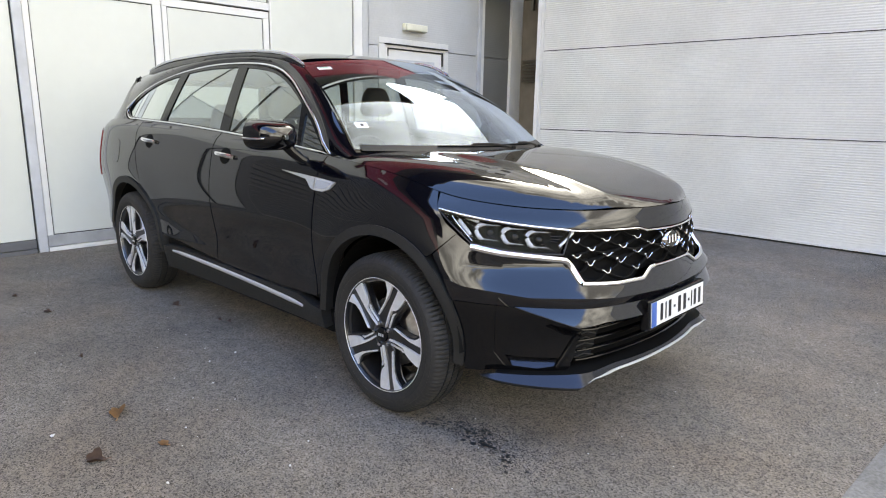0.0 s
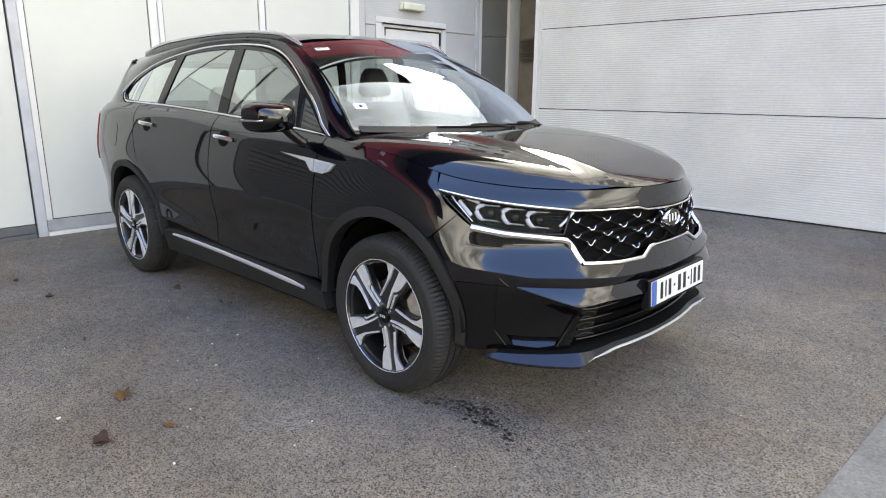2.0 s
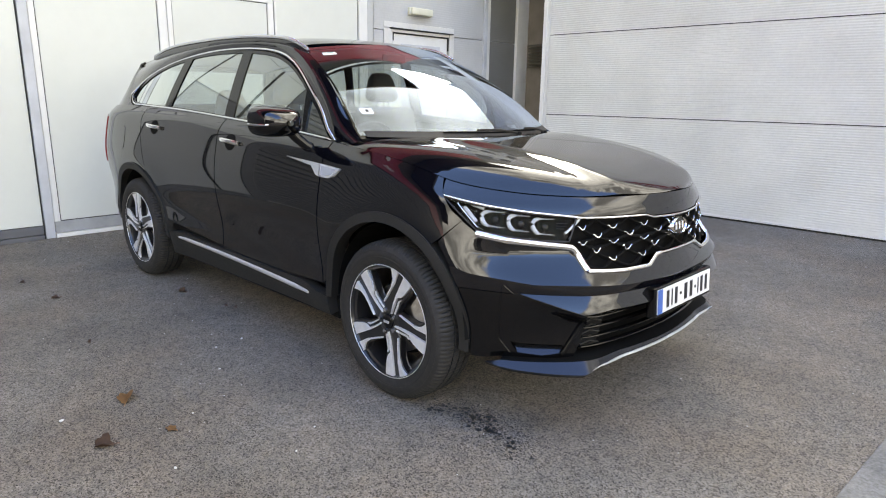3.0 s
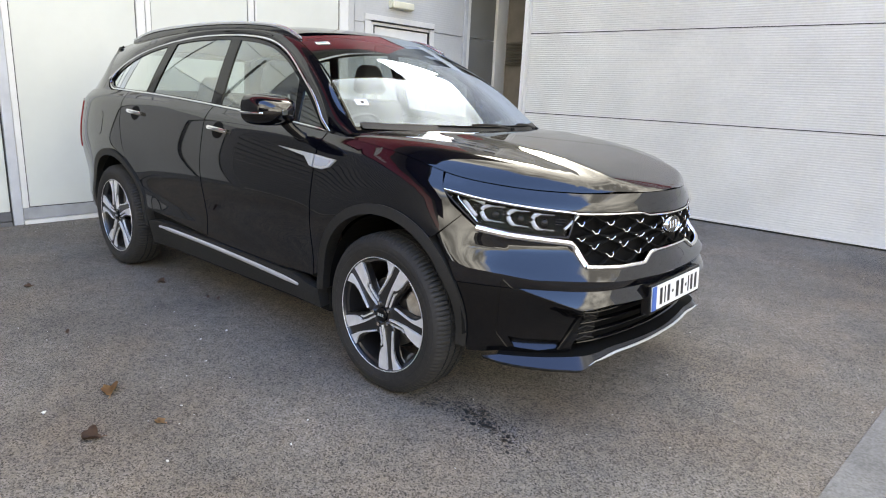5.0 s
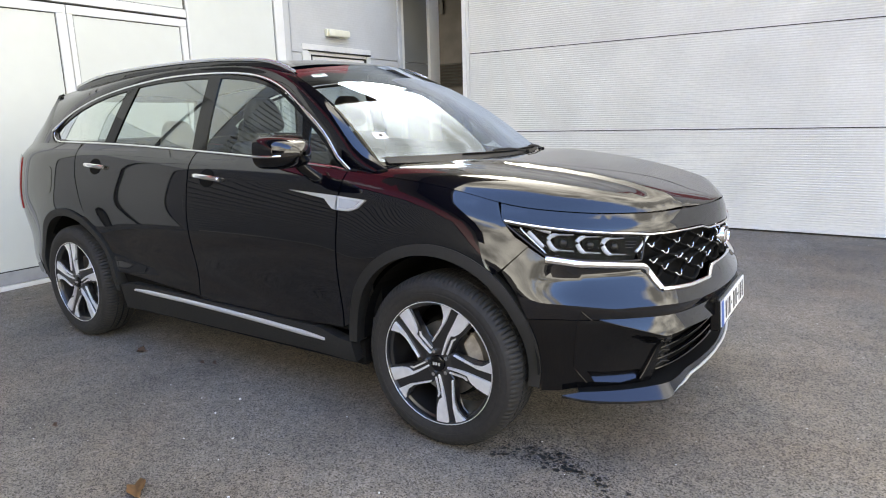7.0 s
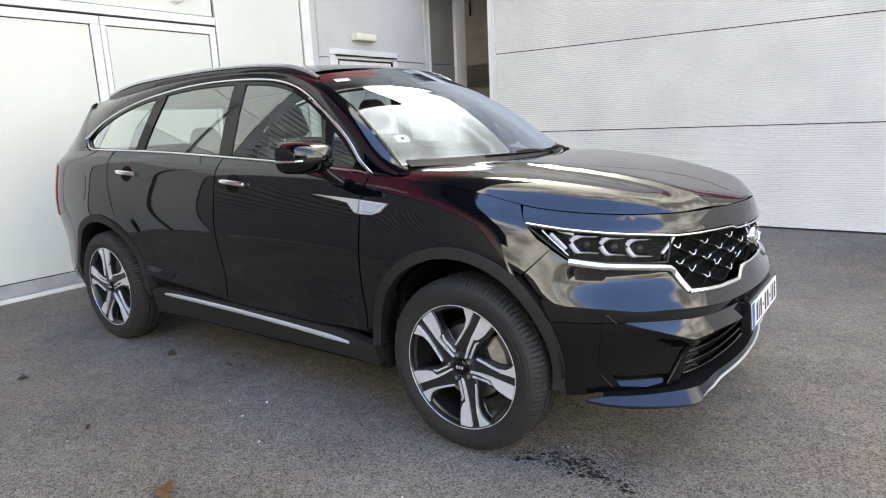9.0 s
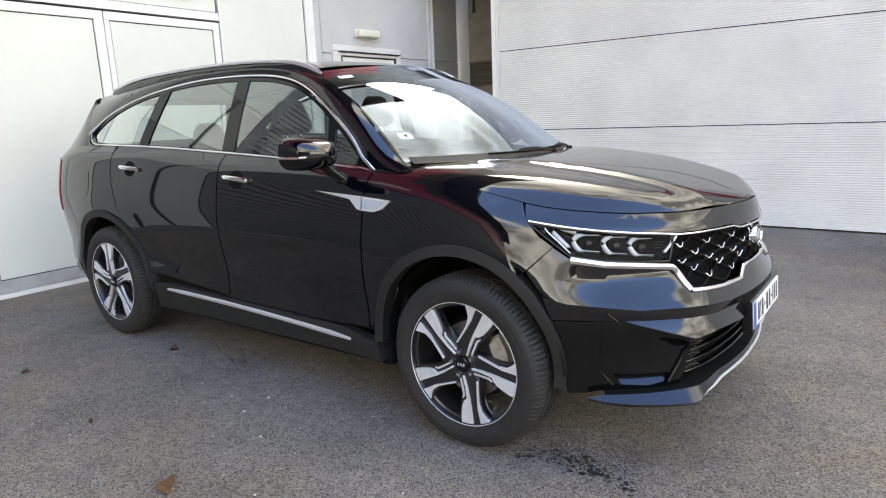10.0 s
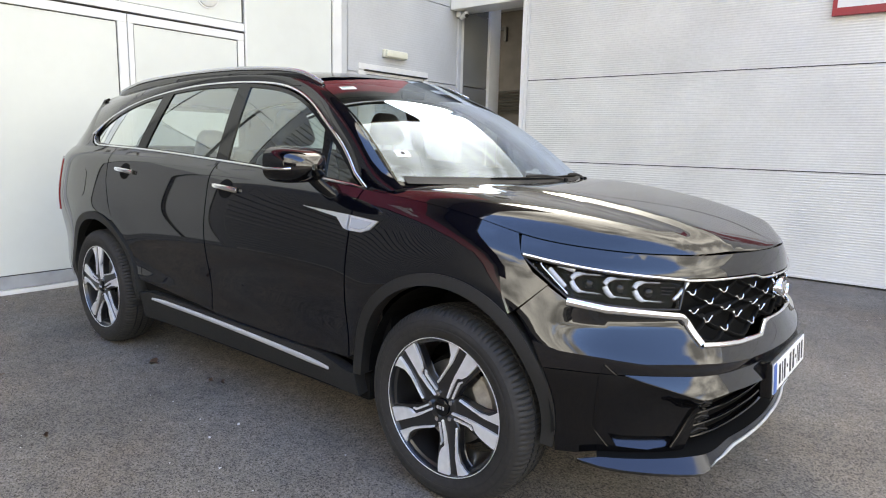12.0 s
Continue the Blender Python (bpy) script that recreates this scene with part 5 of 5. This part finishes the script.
def wheel(x, side, turn, steer=0.0):
    """A wheel with its outer face towards -y, turned to its side of the car."""
    root = tagged(new("wheel"), "five twin-spoke alloy wheel with a black tyre")
    root.parent = car
    root.matrix_basis = pose(x, side * 0.905, 0.3585, 0, 0, (0 if side < 0 else 180) + steer)
    part("tyre", tyre_bm(), RUBBER, root, "black ribbed tyre", True)
    rim = part("rim", lathe_bm([(0.0, 0.266), (-0.008, 0.264), (-0.010, 0.2585), (-0.004, 0.2545), (0.010, 0.2515), (0.016, 0.242), (0.06, 0.232), (0.15, 0.226), (0.2, 0.24)], 72), ALLOY_DARK, root, "dark alloy barrel", True)
    part("rim_edge", lathe_bm([(-0.0085, 0.2618), (-0.0112, 0.2607), (-0.0112, 0.2590), (-0.0085, 0.2578)], 72), ALLOY, rim, "machined rim edge", True)
    body = [(0.035, -0.036), (0.12, -0.040), (0.16, -0.058), (0.205, -0.076), (0.246, -0.086), (0.262, 0.0), (0.2475, 0.079), (0.232, 0.060), (0.205, 0.043), (0.17, 0.039), (0.135, 0.046), (0.075, 0.061), (0.035, 0.040)]
    blade_a = [(0.048, -0.005), (0.10, -0.004), (0.145, -0.006), (0.2575, -0.020), (0.2545, -0.045), (0.2475, -0.076), (0.225, -0.070), (0.19, -0.058), (0.168, -0.047), (0.153, -0.036), (0.145, -0.017), (0.10, -0.013), (0.048, -0.012)][::-1]
    blade_b = [(0.075, 0.050), (0.135, 0.035), (0.19, 0.023), (0.2572, 0.019), (0.2535, 0.055), (0.2490, 0.072), (0.234, 0.054), (0.208, 0.037), (0.17, 0.034), (0.135, 0.042), (0.078, 0.056)]
    inner = [(0.058, -0.024), (0.13, -0.027), (0.144, -0.040), (0.139, -0.042), (0.126, -0.034), (0.058, -0.031)]
    for k in range(5):
        d = turn + 72 * k
        at_wheel(part("spoke", poly_bm(turned(body, d), 0.006, 0.04, 0.004), ALLOY_DARK, rim, "dark twin spoke"), Matrix())
        for bl in (blade_a, blade_b):
            part("spoke_face", poly_bm(turned(bl, d), -0.004, 0.008, 0.0015), ALLOY, rim, "machined spoke face")
        part("spoke_edge", poly_bm(turned(inner, d), 0.0, 0.008), ALLOY, rim)
        bm = bmesh.new()
        a = radians(d + 36)
        bmesh.ops.create_cone(bm, cap_ends=True, segments=6, radius1=0.0105, radius2=0.009, depth=0.02, matrix=pose(0.052 * math.cos(a), 0.004, 0.052 * math.sin(a), 90))
        part("wheel_nut", bm, CHROME, rim, "bright wheel nut")
    part("hub", lathe_bm([(0.05, 0.075), (0.012, 0.072), (0.006, 0.064), (0.004, 0.036)], 40), ALLOY_DARK, rim, "", True)
    bm = lathe_bm([(0.006, 0.034), (-0.004, 0.033), (-0.007, 0.029), (-0.008, 0.0005)], 32)
    part("centre_cap", bm, GLOSS, rim, "gloss black centre cap", True)
    for q in (-1, 0, 1):
        part("cap_bar", box_bm((q * 0.013 - 0.004, -0.0095, -0.006), (q * 0.013 + 0.004, -0.0075, 0.006)), SILVER, rim)
    part("brake_disc", lathe_bm([(0.085, 0.06), (0.07, 0.06), (0.07, 0.158), (0.095, 0.158), (0.095, 0.06)], 48), DISC, root, "worn steel brake disc", True)
    part("dust_shield", lathe_bm([(0.11, 0.05), (0.11, 0.175)], 40), BLACK, root)
    cal = [(0.125 * math.cos(radians(t)), 0.125 * math.sin(radians(t))) for t in range(-6, 47, 8)] + [(0.192 * math.cos(radians(t)), 0.192 * math.sin(radians(t))) for t in range(46, -7, -8)]
    part("caliper", poly_bm(cal, 0.05, 0.115, 0.006), CALIPER, root, "rusty brake caliper")
    return root


wheel(WF, -1, 69, 0)
wheel(WR, -1, 98, 0)
wheel(WF, 1, 20, 0)
wheel(WR, 1, 50, 0)

# wheel wells and underbody
for c in (WF, WR):
    for fl in (-1, 1):
        bm = bmesh.new()
        n = 24
        r0 = [bm.verts.new((c + 0.427 * math.cos(math.pi * k / n), fl * 0.86, WZ + 0.427 * math.sin(math.pi * k / n))) for k in range(n + 1)]
        r1 = [bm.verts.new((c + 0.427 * math.cos(math.pi * k / n), fl * 0.50, WZ + 0.427 * math.sin(math.pi * k / n))) for k in range(n + 1)]
        for k in range(n):
            bm.faces.new((r0[k], r0[k + 1], r1[k + 1], r1[k]))
        bm.faces.new(r1)
        part("wheel_well", bm, BLACK, car, "black wheel well liner")
part("underbody", box_bm((-2.2, -0.50, 0.22), (2.15, 0.50, 0.34), 0.03), BLACK, car)
part("underbody", box_bm((-0.98, -0.84, 0.23), (0.97, 0.84, 0.36), 0.02), BLACK, car)
part("cabin_floor", box_bm((-2.1, -0.80, 0.40), (1.0, 0.80, 0.46)), DASH, car)
part("bulkhead", box_bm((1.0, -0.80, 0.40), (1.05, 0.80, 1.06)), BLACK, car)

# door handles
for fl in (-1, 1):
    for x0, z0 in ((-0.105, 1.079), (-1.147, 1.119)):
        handle = tagged(new("door_handle"), "bright door handle over a dark cup")
        handle.parent = car
        sgn = wrap if fl < 0 else left(wrap)
        line = [(x0 + 0.20 * k / 8, z0 - 0.014 * k / 8) for k in range(9)]
        pts = []
        for k, (u, v) in enumerate(line):
            n = normal_of(sgn, u, v)
            pts.append(sgn(u, v) + n * (0.010 + 0.022 * math.sin(math.pi * k / 8) ** 0.7))
        nor = [normal_of(sgn, u, v) for u, v in line]
        sweep("grip", pts, nor, 0.025, 0.012, CHROME, handle, "bright grip", [0.75, 0.9, 1, 1, 1, 1, 1, 1.05, 0.95])
        cup = [(x0 + 0.095 + 0.060 * math.cos(a), z0 - 0.010 + 0.046 * math.sin(a)) for a in [2 * math.pi * k / 24 for k in range(24)]]
        panel("cup", cup, sgn, BLACK, handle, step=0.03, depth=0, lift=0.0015, label="dark cup")

# wing side badges
for fl in (-1, 1):
    f = wrap if fl < 0 else left(wrap)
    badge = tagged(new("side_badge"), "bright wedge shaped badge across wing and door")
    badge.parent = car
    panel("plate", [(0.585, 1.0335), (0.88, 1.0175), (0.88, 0.957), (0.858, 0.962), (0.835, 0.982), (0.81, 1.003), (0.71, 1.0165)], f, SILVER, badge, step=0.02, depth=0.010, lift=0.010)
    panel("plate", [(0.889, 1.017), (1.047, 1.006), (1.003, 0.968), (0.955, 0.954), (0.889, 0.956)], f, SILVER, badge, step=0.02, depth=0.010, lift=0.010)
    panel("inlay", [(0.90, 1.008), (1.02, 0.999), (0.985, 0.972), (0.95, 0.964), (0.90, 0.966)], f, LAMP_WHITE, badge, step=0.02, depth=0.003, lift=0.0125, label="pale inlay")
# fuel flap on the quarter
flap = [(-1.62 + 0.075 * math.copysign(abs(math.cos(a)) ** 0.5, math.cos(a)), 1.015 + 0.085 * math.copysign(abs(math.sin(a)) ** 0.5, math.sin(a))) for a in [2 * math.pi * k / 40 for k in range(40)]]
panel("fuel_flap", flap, wrap, PAINT, car, step=0.03, depth=0.004, lift=0.002)

# mirrors
for fl in (-1, 1):
    mirror = tagged(new("door_mirror"), "black door mirror with a bright indicator strip")
    mirror.parent = car
    mm = Matrix.Translation((0.735 if fl < 0 else 0.56, fl * 0.985 if fl < 0 else 0.93, 1.215)) @ Matrix.Diagonal((1, fl, 1, 1)) @ pose(0, 0, 0, 0, 0, -4)

    def shell(u, v):
        """u round the mirror's outline, v from its glass face (0) to its nose (1)."""
        a = 2 * math.pi * u
        c, s = math.cos(a), math.sin(a)
        e = 0.62
        w = 0.122 * math.copysign(abs(c) ** e, c)
        h = 0.074 * math.copysign(abs(s) ** e, s)
        k = (1 - v**2.4) ** 0.5 if v < 1 else 0.0
        k = 0.12 + 0.88 * k if v < 1 else 0.0
        return Vector((-0.085 + 0.165 * v - 0.02 * (w / 0.122) * (1 - v), w * k + 0.012 * v, h * k - 0.006 * v))

    def shell_part(name, cond, material, label):
        nu, nv = 64, 16
        bm = bmesh.new()
        grid = [[bm.verts.new(shell(i / nu, j / nv * 0.999)) for j in range(nv + 1)] for i in range(nu)]
        for i in range(nu):
            for j in range(nv):
                q = [grid[i][j], grid[(i + 1) % nu][j], grid[(i + 1) % nu][j + 1], grid[i][j + 1]]
                z = sum(v.co.z for v in q) / 4
                if cond(z):
                    bm.faces.new(q)
        bmesh.ops.delete(bm, geom=[v for v in bm.verts if not v.link_faces], context="VERTS")
        ob = part(name, bm, material, mirror, label, True)
        ob.matrix_basis = mm
        return ob

    shell_part("cap", lambda z: z > -0.012, PAINT, "glossy black cap")
    shell_part("lower_shell", lambda z: z <= -0.012, GLOSS, "gloss black lower shell")
    strip_pts, strip_nor = [], []
    for k in range(13):
        t = k / 12
        strip_pts.append(mm @ shell(-0.012 + 0.004 * t, 0.02 + 0.74 * t))
        strip_nor.append((mm.to_3x3() @ Vector((0.25 + 0.6 * t, 1, 0))).normalized())
    sweep("indicator", strip_pts, strip_nor, 0.011, 0.006, CHROME, mirror, "bright indicator strip")
    bm = bmesh.new()
    bmesh.ops.create_circle(bm, cap_ends=True, segments=48, radius=1, matrix=pose(-0.084, 0, 0, 0, 90) @ Matrix.Diagonal((0.066, 0.112, 1, 1)))
    part("glass", bm, CHROME, mirror, "mirror glass").matrix_basis = mm
    mx = 0.0 if fl < 0 else -0.14
    arm = [Vector((0.745 + mx, fl * 0.80, 1.068)), Vector((0.73 + mx, fl * 0.85, 1.092)), Vector((0.71 + mx, fl * 0.89, 1.13)), Vector((0.70 + mx, fl * 0.92, 1.165))]
    sweep("arm", arm, [Vector((0.8, 0, 0.3))] * 4, 0.060, 0.030, GLOSS, mirror, "gloss black arm", [0.9, 0.75, 0.7, 0.8])
    sweep("arm_back", arm, [Vector((-0.8, 0, -0.3))] * 4, 0.060, 0.02, GLOSS, mirror, "", [0.9, 0.75, 0.7, 0.8])

# roof rails
for fl in (-1, 1):
    rail = tagged(new("roof_rail"), "satin silver roof rail")
    rail.parent = car
    c = curve3([(0.37, fl * 0.578, 1.583), (0.27, fl * 0.579, 1.626), (0.05, fl * 0.580, 1.665), (-0.5, fl * 0.582, 1.687), (-1.1, fl * 0.575, 1.678), (-1.5, fl * 0.566, 1.651), (-1.74, fl * 0.558, 1.609)])
    pts = [c(k / 40) for k in range(41)]
    sweep("bar", pts, [Vector((0.1, fl * 0.25, 1))] * 41, 0.024, 0.012, RAIL, rail, "satin silver bar", [0.6 + 0.4 * min(1, k / 5, (40 - k) / 5) for k in range(41)])
    sweep("gasket", [p - Vector((0, 0, 0.046)) for p in pts], [Vector((0, 0, 1))] * 41, 0.020, 0.044, PAINT, rail, "black rail foot")

# wipers, lying along the foot of the screen
for a0, b0, a1, b1, pivot in ((-0.50, 0.022, 0.10, 0.014, (1.296, 0.14, 1.154)), (0.06, 0.026, 0.60, 0.012, (1.235, 0.46, 1.150))):
    wiper = tagged(new("wiper"), "black windscreen wiper")
    wiper.parent = car
    pts, nor = [], []
    for k in range(15):
        a, b = a0 + (a1 - a0) * k / 14, b0 + (b1 - b0) * k / 14
        n = normal_of(screen, a, b)
        pts.append(screen(a, b) + n * 0.004)
        nor.append(n)
    sweep("blade", pts, nor, 0.007, 0.008, BLACK, wiper, "black blade", [0.4 + 0.6 * min(1, k / 3, (14 - k) / 3) for k in range(15)])
    q = Vector(pivot)
    p = pts[6] + nor[6] * 0.014
    sweep("arm", [p.lerp(q, k / 8) + Vector((0, 0, 0.010 * math.sin(math.pi * k / 8))) for k in range(9)], [Vector((0.4, 0, 0.9))] * 9, 0.011, 0.008, PLASTIC, wiper, "black arm", [0.7, 0.75, 0.8, 0.85, 0.9, 1, 1.1, 1.2, 1.2])
    part("pivot_cap", box_bm((-0.015, -0.015, -0.015), (0.015, 0.015, 0.010), 0.007, 3), BLACK, wiper, "", True).matrix_basis = Matrix.Translation(q)

# seats, wheel and dashboard seen through the glass
def seat(x, y, w, material, head=True, lean=14, top=0.84):
    s = tagged(new("seat"), "upholstered car seat with headrest")
    s.parent = car
    s.matrix_basis = pose(x, y, 0.46)
    part("cushion", box_bm((-0.26, -w / 2, 0.12), (0.27, w / 2, 0.30), 0.06, 4), material, s, "", True)
    ob = part("backrest", box_bm((-0.07, -w / 2, 0.0), (0.07, w / 2, top - 0.24), 0.055, 4), material, s, "", True)
    ob.matrix_basis = pose(-0.24, 0, 0.22, 0, -lean)
    if head:
        n = 2 if w > 0.7 else 1
        for k in range(n):
            yy = (k - (n - 1) / 2) * 0.62
            pad = box_bm((-0.055, -0.135, 0.0), (0.055, 0.135, 0.20), 0.05, 5)
            for v in pad.verts:  # narrower towards its rounded top
                v.co.y *= 1 - 0.42 * ease(0.06, 0.20, v.co.z)
            ob = part("headrest", pad, material, s, "padded headrest", True)
            ob.matrix_basis = pose(-0.395, yy, top, 0, -lean + 4)
            for q in (-0.05, 0.05):
                ob = part("headrest_post", box_bm((-0.006, q - 0.006, 0.0), (0.006, q + 0.006, 0.1)), CHROME, s)
                ob.matrix_basis = pose(-0.385, yy, top - 0.06, 0, -lean)
    return s


seat(0.28, -0.37, 0.50, SEAT_FRONT, top=0.82)
seat(0.28, 0.37, 0.50, SEAT_FRONT)
seat(-0.62, 0, 1.30, SEAT, lean=20, top=0.71)
part("load_floor", box_bm((-2.05, -0.6, 0.80), (-1.1, 0.6, 0.86), 0.02), DASH, car, "folded rear seats")
part("dashboard", box_bm((0.72, -0.70, 0.78), (1.12, 0.70, 1.085), 0.06, 4), DASH, car, "charcoal dashboard", True)
part("instrument_hood", box_bm((0.70, -0.52, 1.05), (0.84, -0.20, 1.125), 0.03, 3), DASH, car, "", True)
for fl in (-1, 1):
    part("door_lining", box_bm((-1.2, fl * 0.80 - 0.015, 0.5), (0.85, fl * 0.80 + 0.015, 1.10), 0.01), SEAT, car, "grey door lining")
bm = bmesh.new()
ring = [(0.185 * math.cos(2 * math.pi * k / 40), 0.185 * math.sin(2 * math.pi * k / 40)) for k in range(40)]
pts = [pose(0.60, -0.37, 1.02, 0, -65) @ Vector((a, b, 0)) for a, b in ring]
sweep("steering_wheel", pts, [Vector((-0.9, 0, 0.4))] * 40, 0.03, 0.026, DASH, car, "charcoal steering wheel", closed=True)
part("steering_hub", box_bm((-0.07, -0.18, -0.02), (0.07, 0.18, 0.015), 0.015), DASH, car).matrix_basis = pose(0.60, -0.37, 1.02, 0, -65)
part("rear_view_mirror", box_bm((0.42, -0.09, 1.545), (0.44, 0.09, 1.585), 0.009, 3), BLACK, car, "black rear view mirror", True)

# stickers on the windscreen
def on_screen(name, a0, a1, b0, b1, material, lift, label=""):
    return panel(name, [(a0, b0), (a1, b0), (a1, b1), (a0, b1)], screen, material, car, step=0.05, depth=0, lift=lift, label=label)


on_screen("sticker", -0.935, -0.86, 0.175, 0.225, PAPER, 0.001, "white square sticker")
on_screen("sticker_print", -0.905, -0.885, 0.19, 0.212, INK, 0.002)
on_screen("sticker", -0.905, -0.79, 0.845, 0.885, PAPER, 0.001, "white tax sticker")
on_screen("sticker_print", -0.89, -0.81, 0.868, 0.878, GREEN_INK, 0.002)
on_screen("sticker", 0.70, 0.76, 0.10, 0.15, PAPER, -0.002, "white disc sticker")
on_screen("sticker", 0.78, 0.84, 0.10, 0.15, PAPER, -0.002, "white disc sticker")


# ---- litter on the asphalt ----
def leaf(x, y, size, material, turn, curl, label):
    """A curled lobed leaf with its stalk."""
    rnd = random.Random(int(x * 1000 + y * 77))
    bm = bmesh.new()
    n = 22
    mid_v = bm.verts.new((0, 0, 0.004))
    rings = []
    for r in (0.5, 1.0):
        ring = []
        for k in range(n):
            a = 2 * math.pi * k / n
            lobe = 0.72 + 0.28 * abs(math.cos(2.5 * a)) + rnd.uniform(-0.06, 0.06)
            px, py = size * r * lobe * math.cos(a), size * r * lobe * 0.62 * math.sin(a)
            z = 0.004 + curl * size * (abs(py) / size) ** 1.5 * (1.6 if py > 0 else 0.7) + rnd.uniform(0, 0.08) * size * r
            ring.append(bm.verts.new((px, py, z)))
        rings.append(ring)
    for k in range(n):
        bm.faces.new((mid_v, rings[0][k], rings[0][(k + 1) % n]))
        bm.faces.new((rings[0][k], rings[1][k], rings[1][(k + 1) % n], rings[0][(k + 1) % n]))
    bmesh.ops.solidify(bm, geom=list(bm.faces), thickness=0.0012)
    root = tagged(new("leaf"), label, "leaf", "fallen leaves")
    root.matrix_basis = pose(x, y, GZ, 0, 0, turn)
    part("blade", bm, material, root, "", True)
    stalk = [Vector((size * (0.8 + 0.7 * k / 6), 0.10 * size * math.sin(k / 2), 0.004 + 0.006 * math.sin(k / 3))) for k in range(7)]
    sweep("stalk", stalk, [Vector((0, 0, 1))] * 7, 0.0028, 0.0024, material, root)
    return root


leaf(0.617, -1.778, 0.060, LEAF_TAN, -25, 0.9, "curled dry tan leaf lying on the asphalt")
leaf(0.975, -1.988, 0.038, LEAF_BROWN, 60, 1.6, "curled dark brown leaf on the asphalt")
leaf(1.02, -1.745, 0.030, LEAF_TAN, 10, 0.3, "flattened tan leaf scrap on the asphalt")
for x, y, a, w in ((-0.785, -0.90, 20, 0.035), (-1.20, -1.573, 70, 0.026), (-1.755, -1.636, 40, 0.022), (-0.22, -0.80, -10, 0.022), (-0.29, -0.83, 5, 0.018), (-0.22, -1.672, 0, 0.02)):
    leaf(x, y, w, LEAF_BROWN, a, 1.0, "small dark leaf scrap trodden on the asphalt")

# pale grit: a few larger bits, and the scatter
rnd = random.Random(5)


def crumb_bm(x, y, r, bm, squash=0.5):
    made = bmesh.ops.create_icosphere(bm, subdivisions=1, radius=r, matrix=pose(x, y, GZ + r * squash * 0.6, 0, 0, rnd.uniform(0, 180)) @ Matrix.Diagonal((1, rnd.uniform(0.45, 0.8), squash, 1)))
    for v in made["verts"]:
        v.co += Vector((rnd.uniform(-1, 1), rnd.uniform(-1, 1), rnd.uniform(-0.5, 0.5))) * r * 0.2


for x, y, r in ((0.300, -1.037, 0.009), (0.323, -1.20, 0.007), (0.60, -1.32, 0.007), (0.64, -2.044, 0.012), (0.95, -1.62, 0.006), (1.52, -1.468, 0.007), (1.413, -1.311, 0.006), (1.31, -1.851, 0.008)):
    bm = bmesh.new()
    crumb_bm(x, y, r, bm)
    tagged(part("stone", bm, SPECK, None), "small pale stone chip lying on the asphalt", "stone", "stone chips")
bm = bmesh.new()
for _ in range(420):
    x, y = rnd.uniform(-3.0, 4.5), rnd.uniform(-2.6, 4.6)
    crumb_bm(x, y, rnd.uniform(0.0018, 0.0045), bm)
tagged(part("grit", bm, SPECK, None), "fine pale grit scattered over the asphalt", "grit", kind="stuff")

# dark damp trail by the front wheel
bm = bmesh.new()
for k in range(230):
    t = rnd.random()
    cx, cy = 1.60 + 0.54 * t + rnd.gauss(0, 0.03), -0.84 + 0.07 * math.sin(3 * t) - 0.04 * t + rnd.gauss(0, 0.03)
    if rnd.random() < 0.35:
        cx, cy = 1.835 + rnd.gauss(0, 0.045), -0.75 + rnd.gauss(0, 0.025)
    r = abs(rnd.gauss(0.0015, 0.0032)) + 0.0014
    n = 8
    a0 = rnd.uniform(0, 6)
    ring = [bm.verts.new((cx + r * (1.6 if k % 2 else 1.0) * rnd.uniform(0.6, 1.3) * math.cos(a0 + 2 * math.pi * j / n), cy + r * rnd.uniform(0.6, 1.3) * math.sin(a0 + 2 * math.pi * j / n), GZ + 0.0025 + 0.00001 * k)) for j in range(n)]
    bm.faces.new(ring)
tagged(part("stain", bm, WET, None), "dark damp splashes on the asphalt beside the wheel", "stain", kind="stuff")
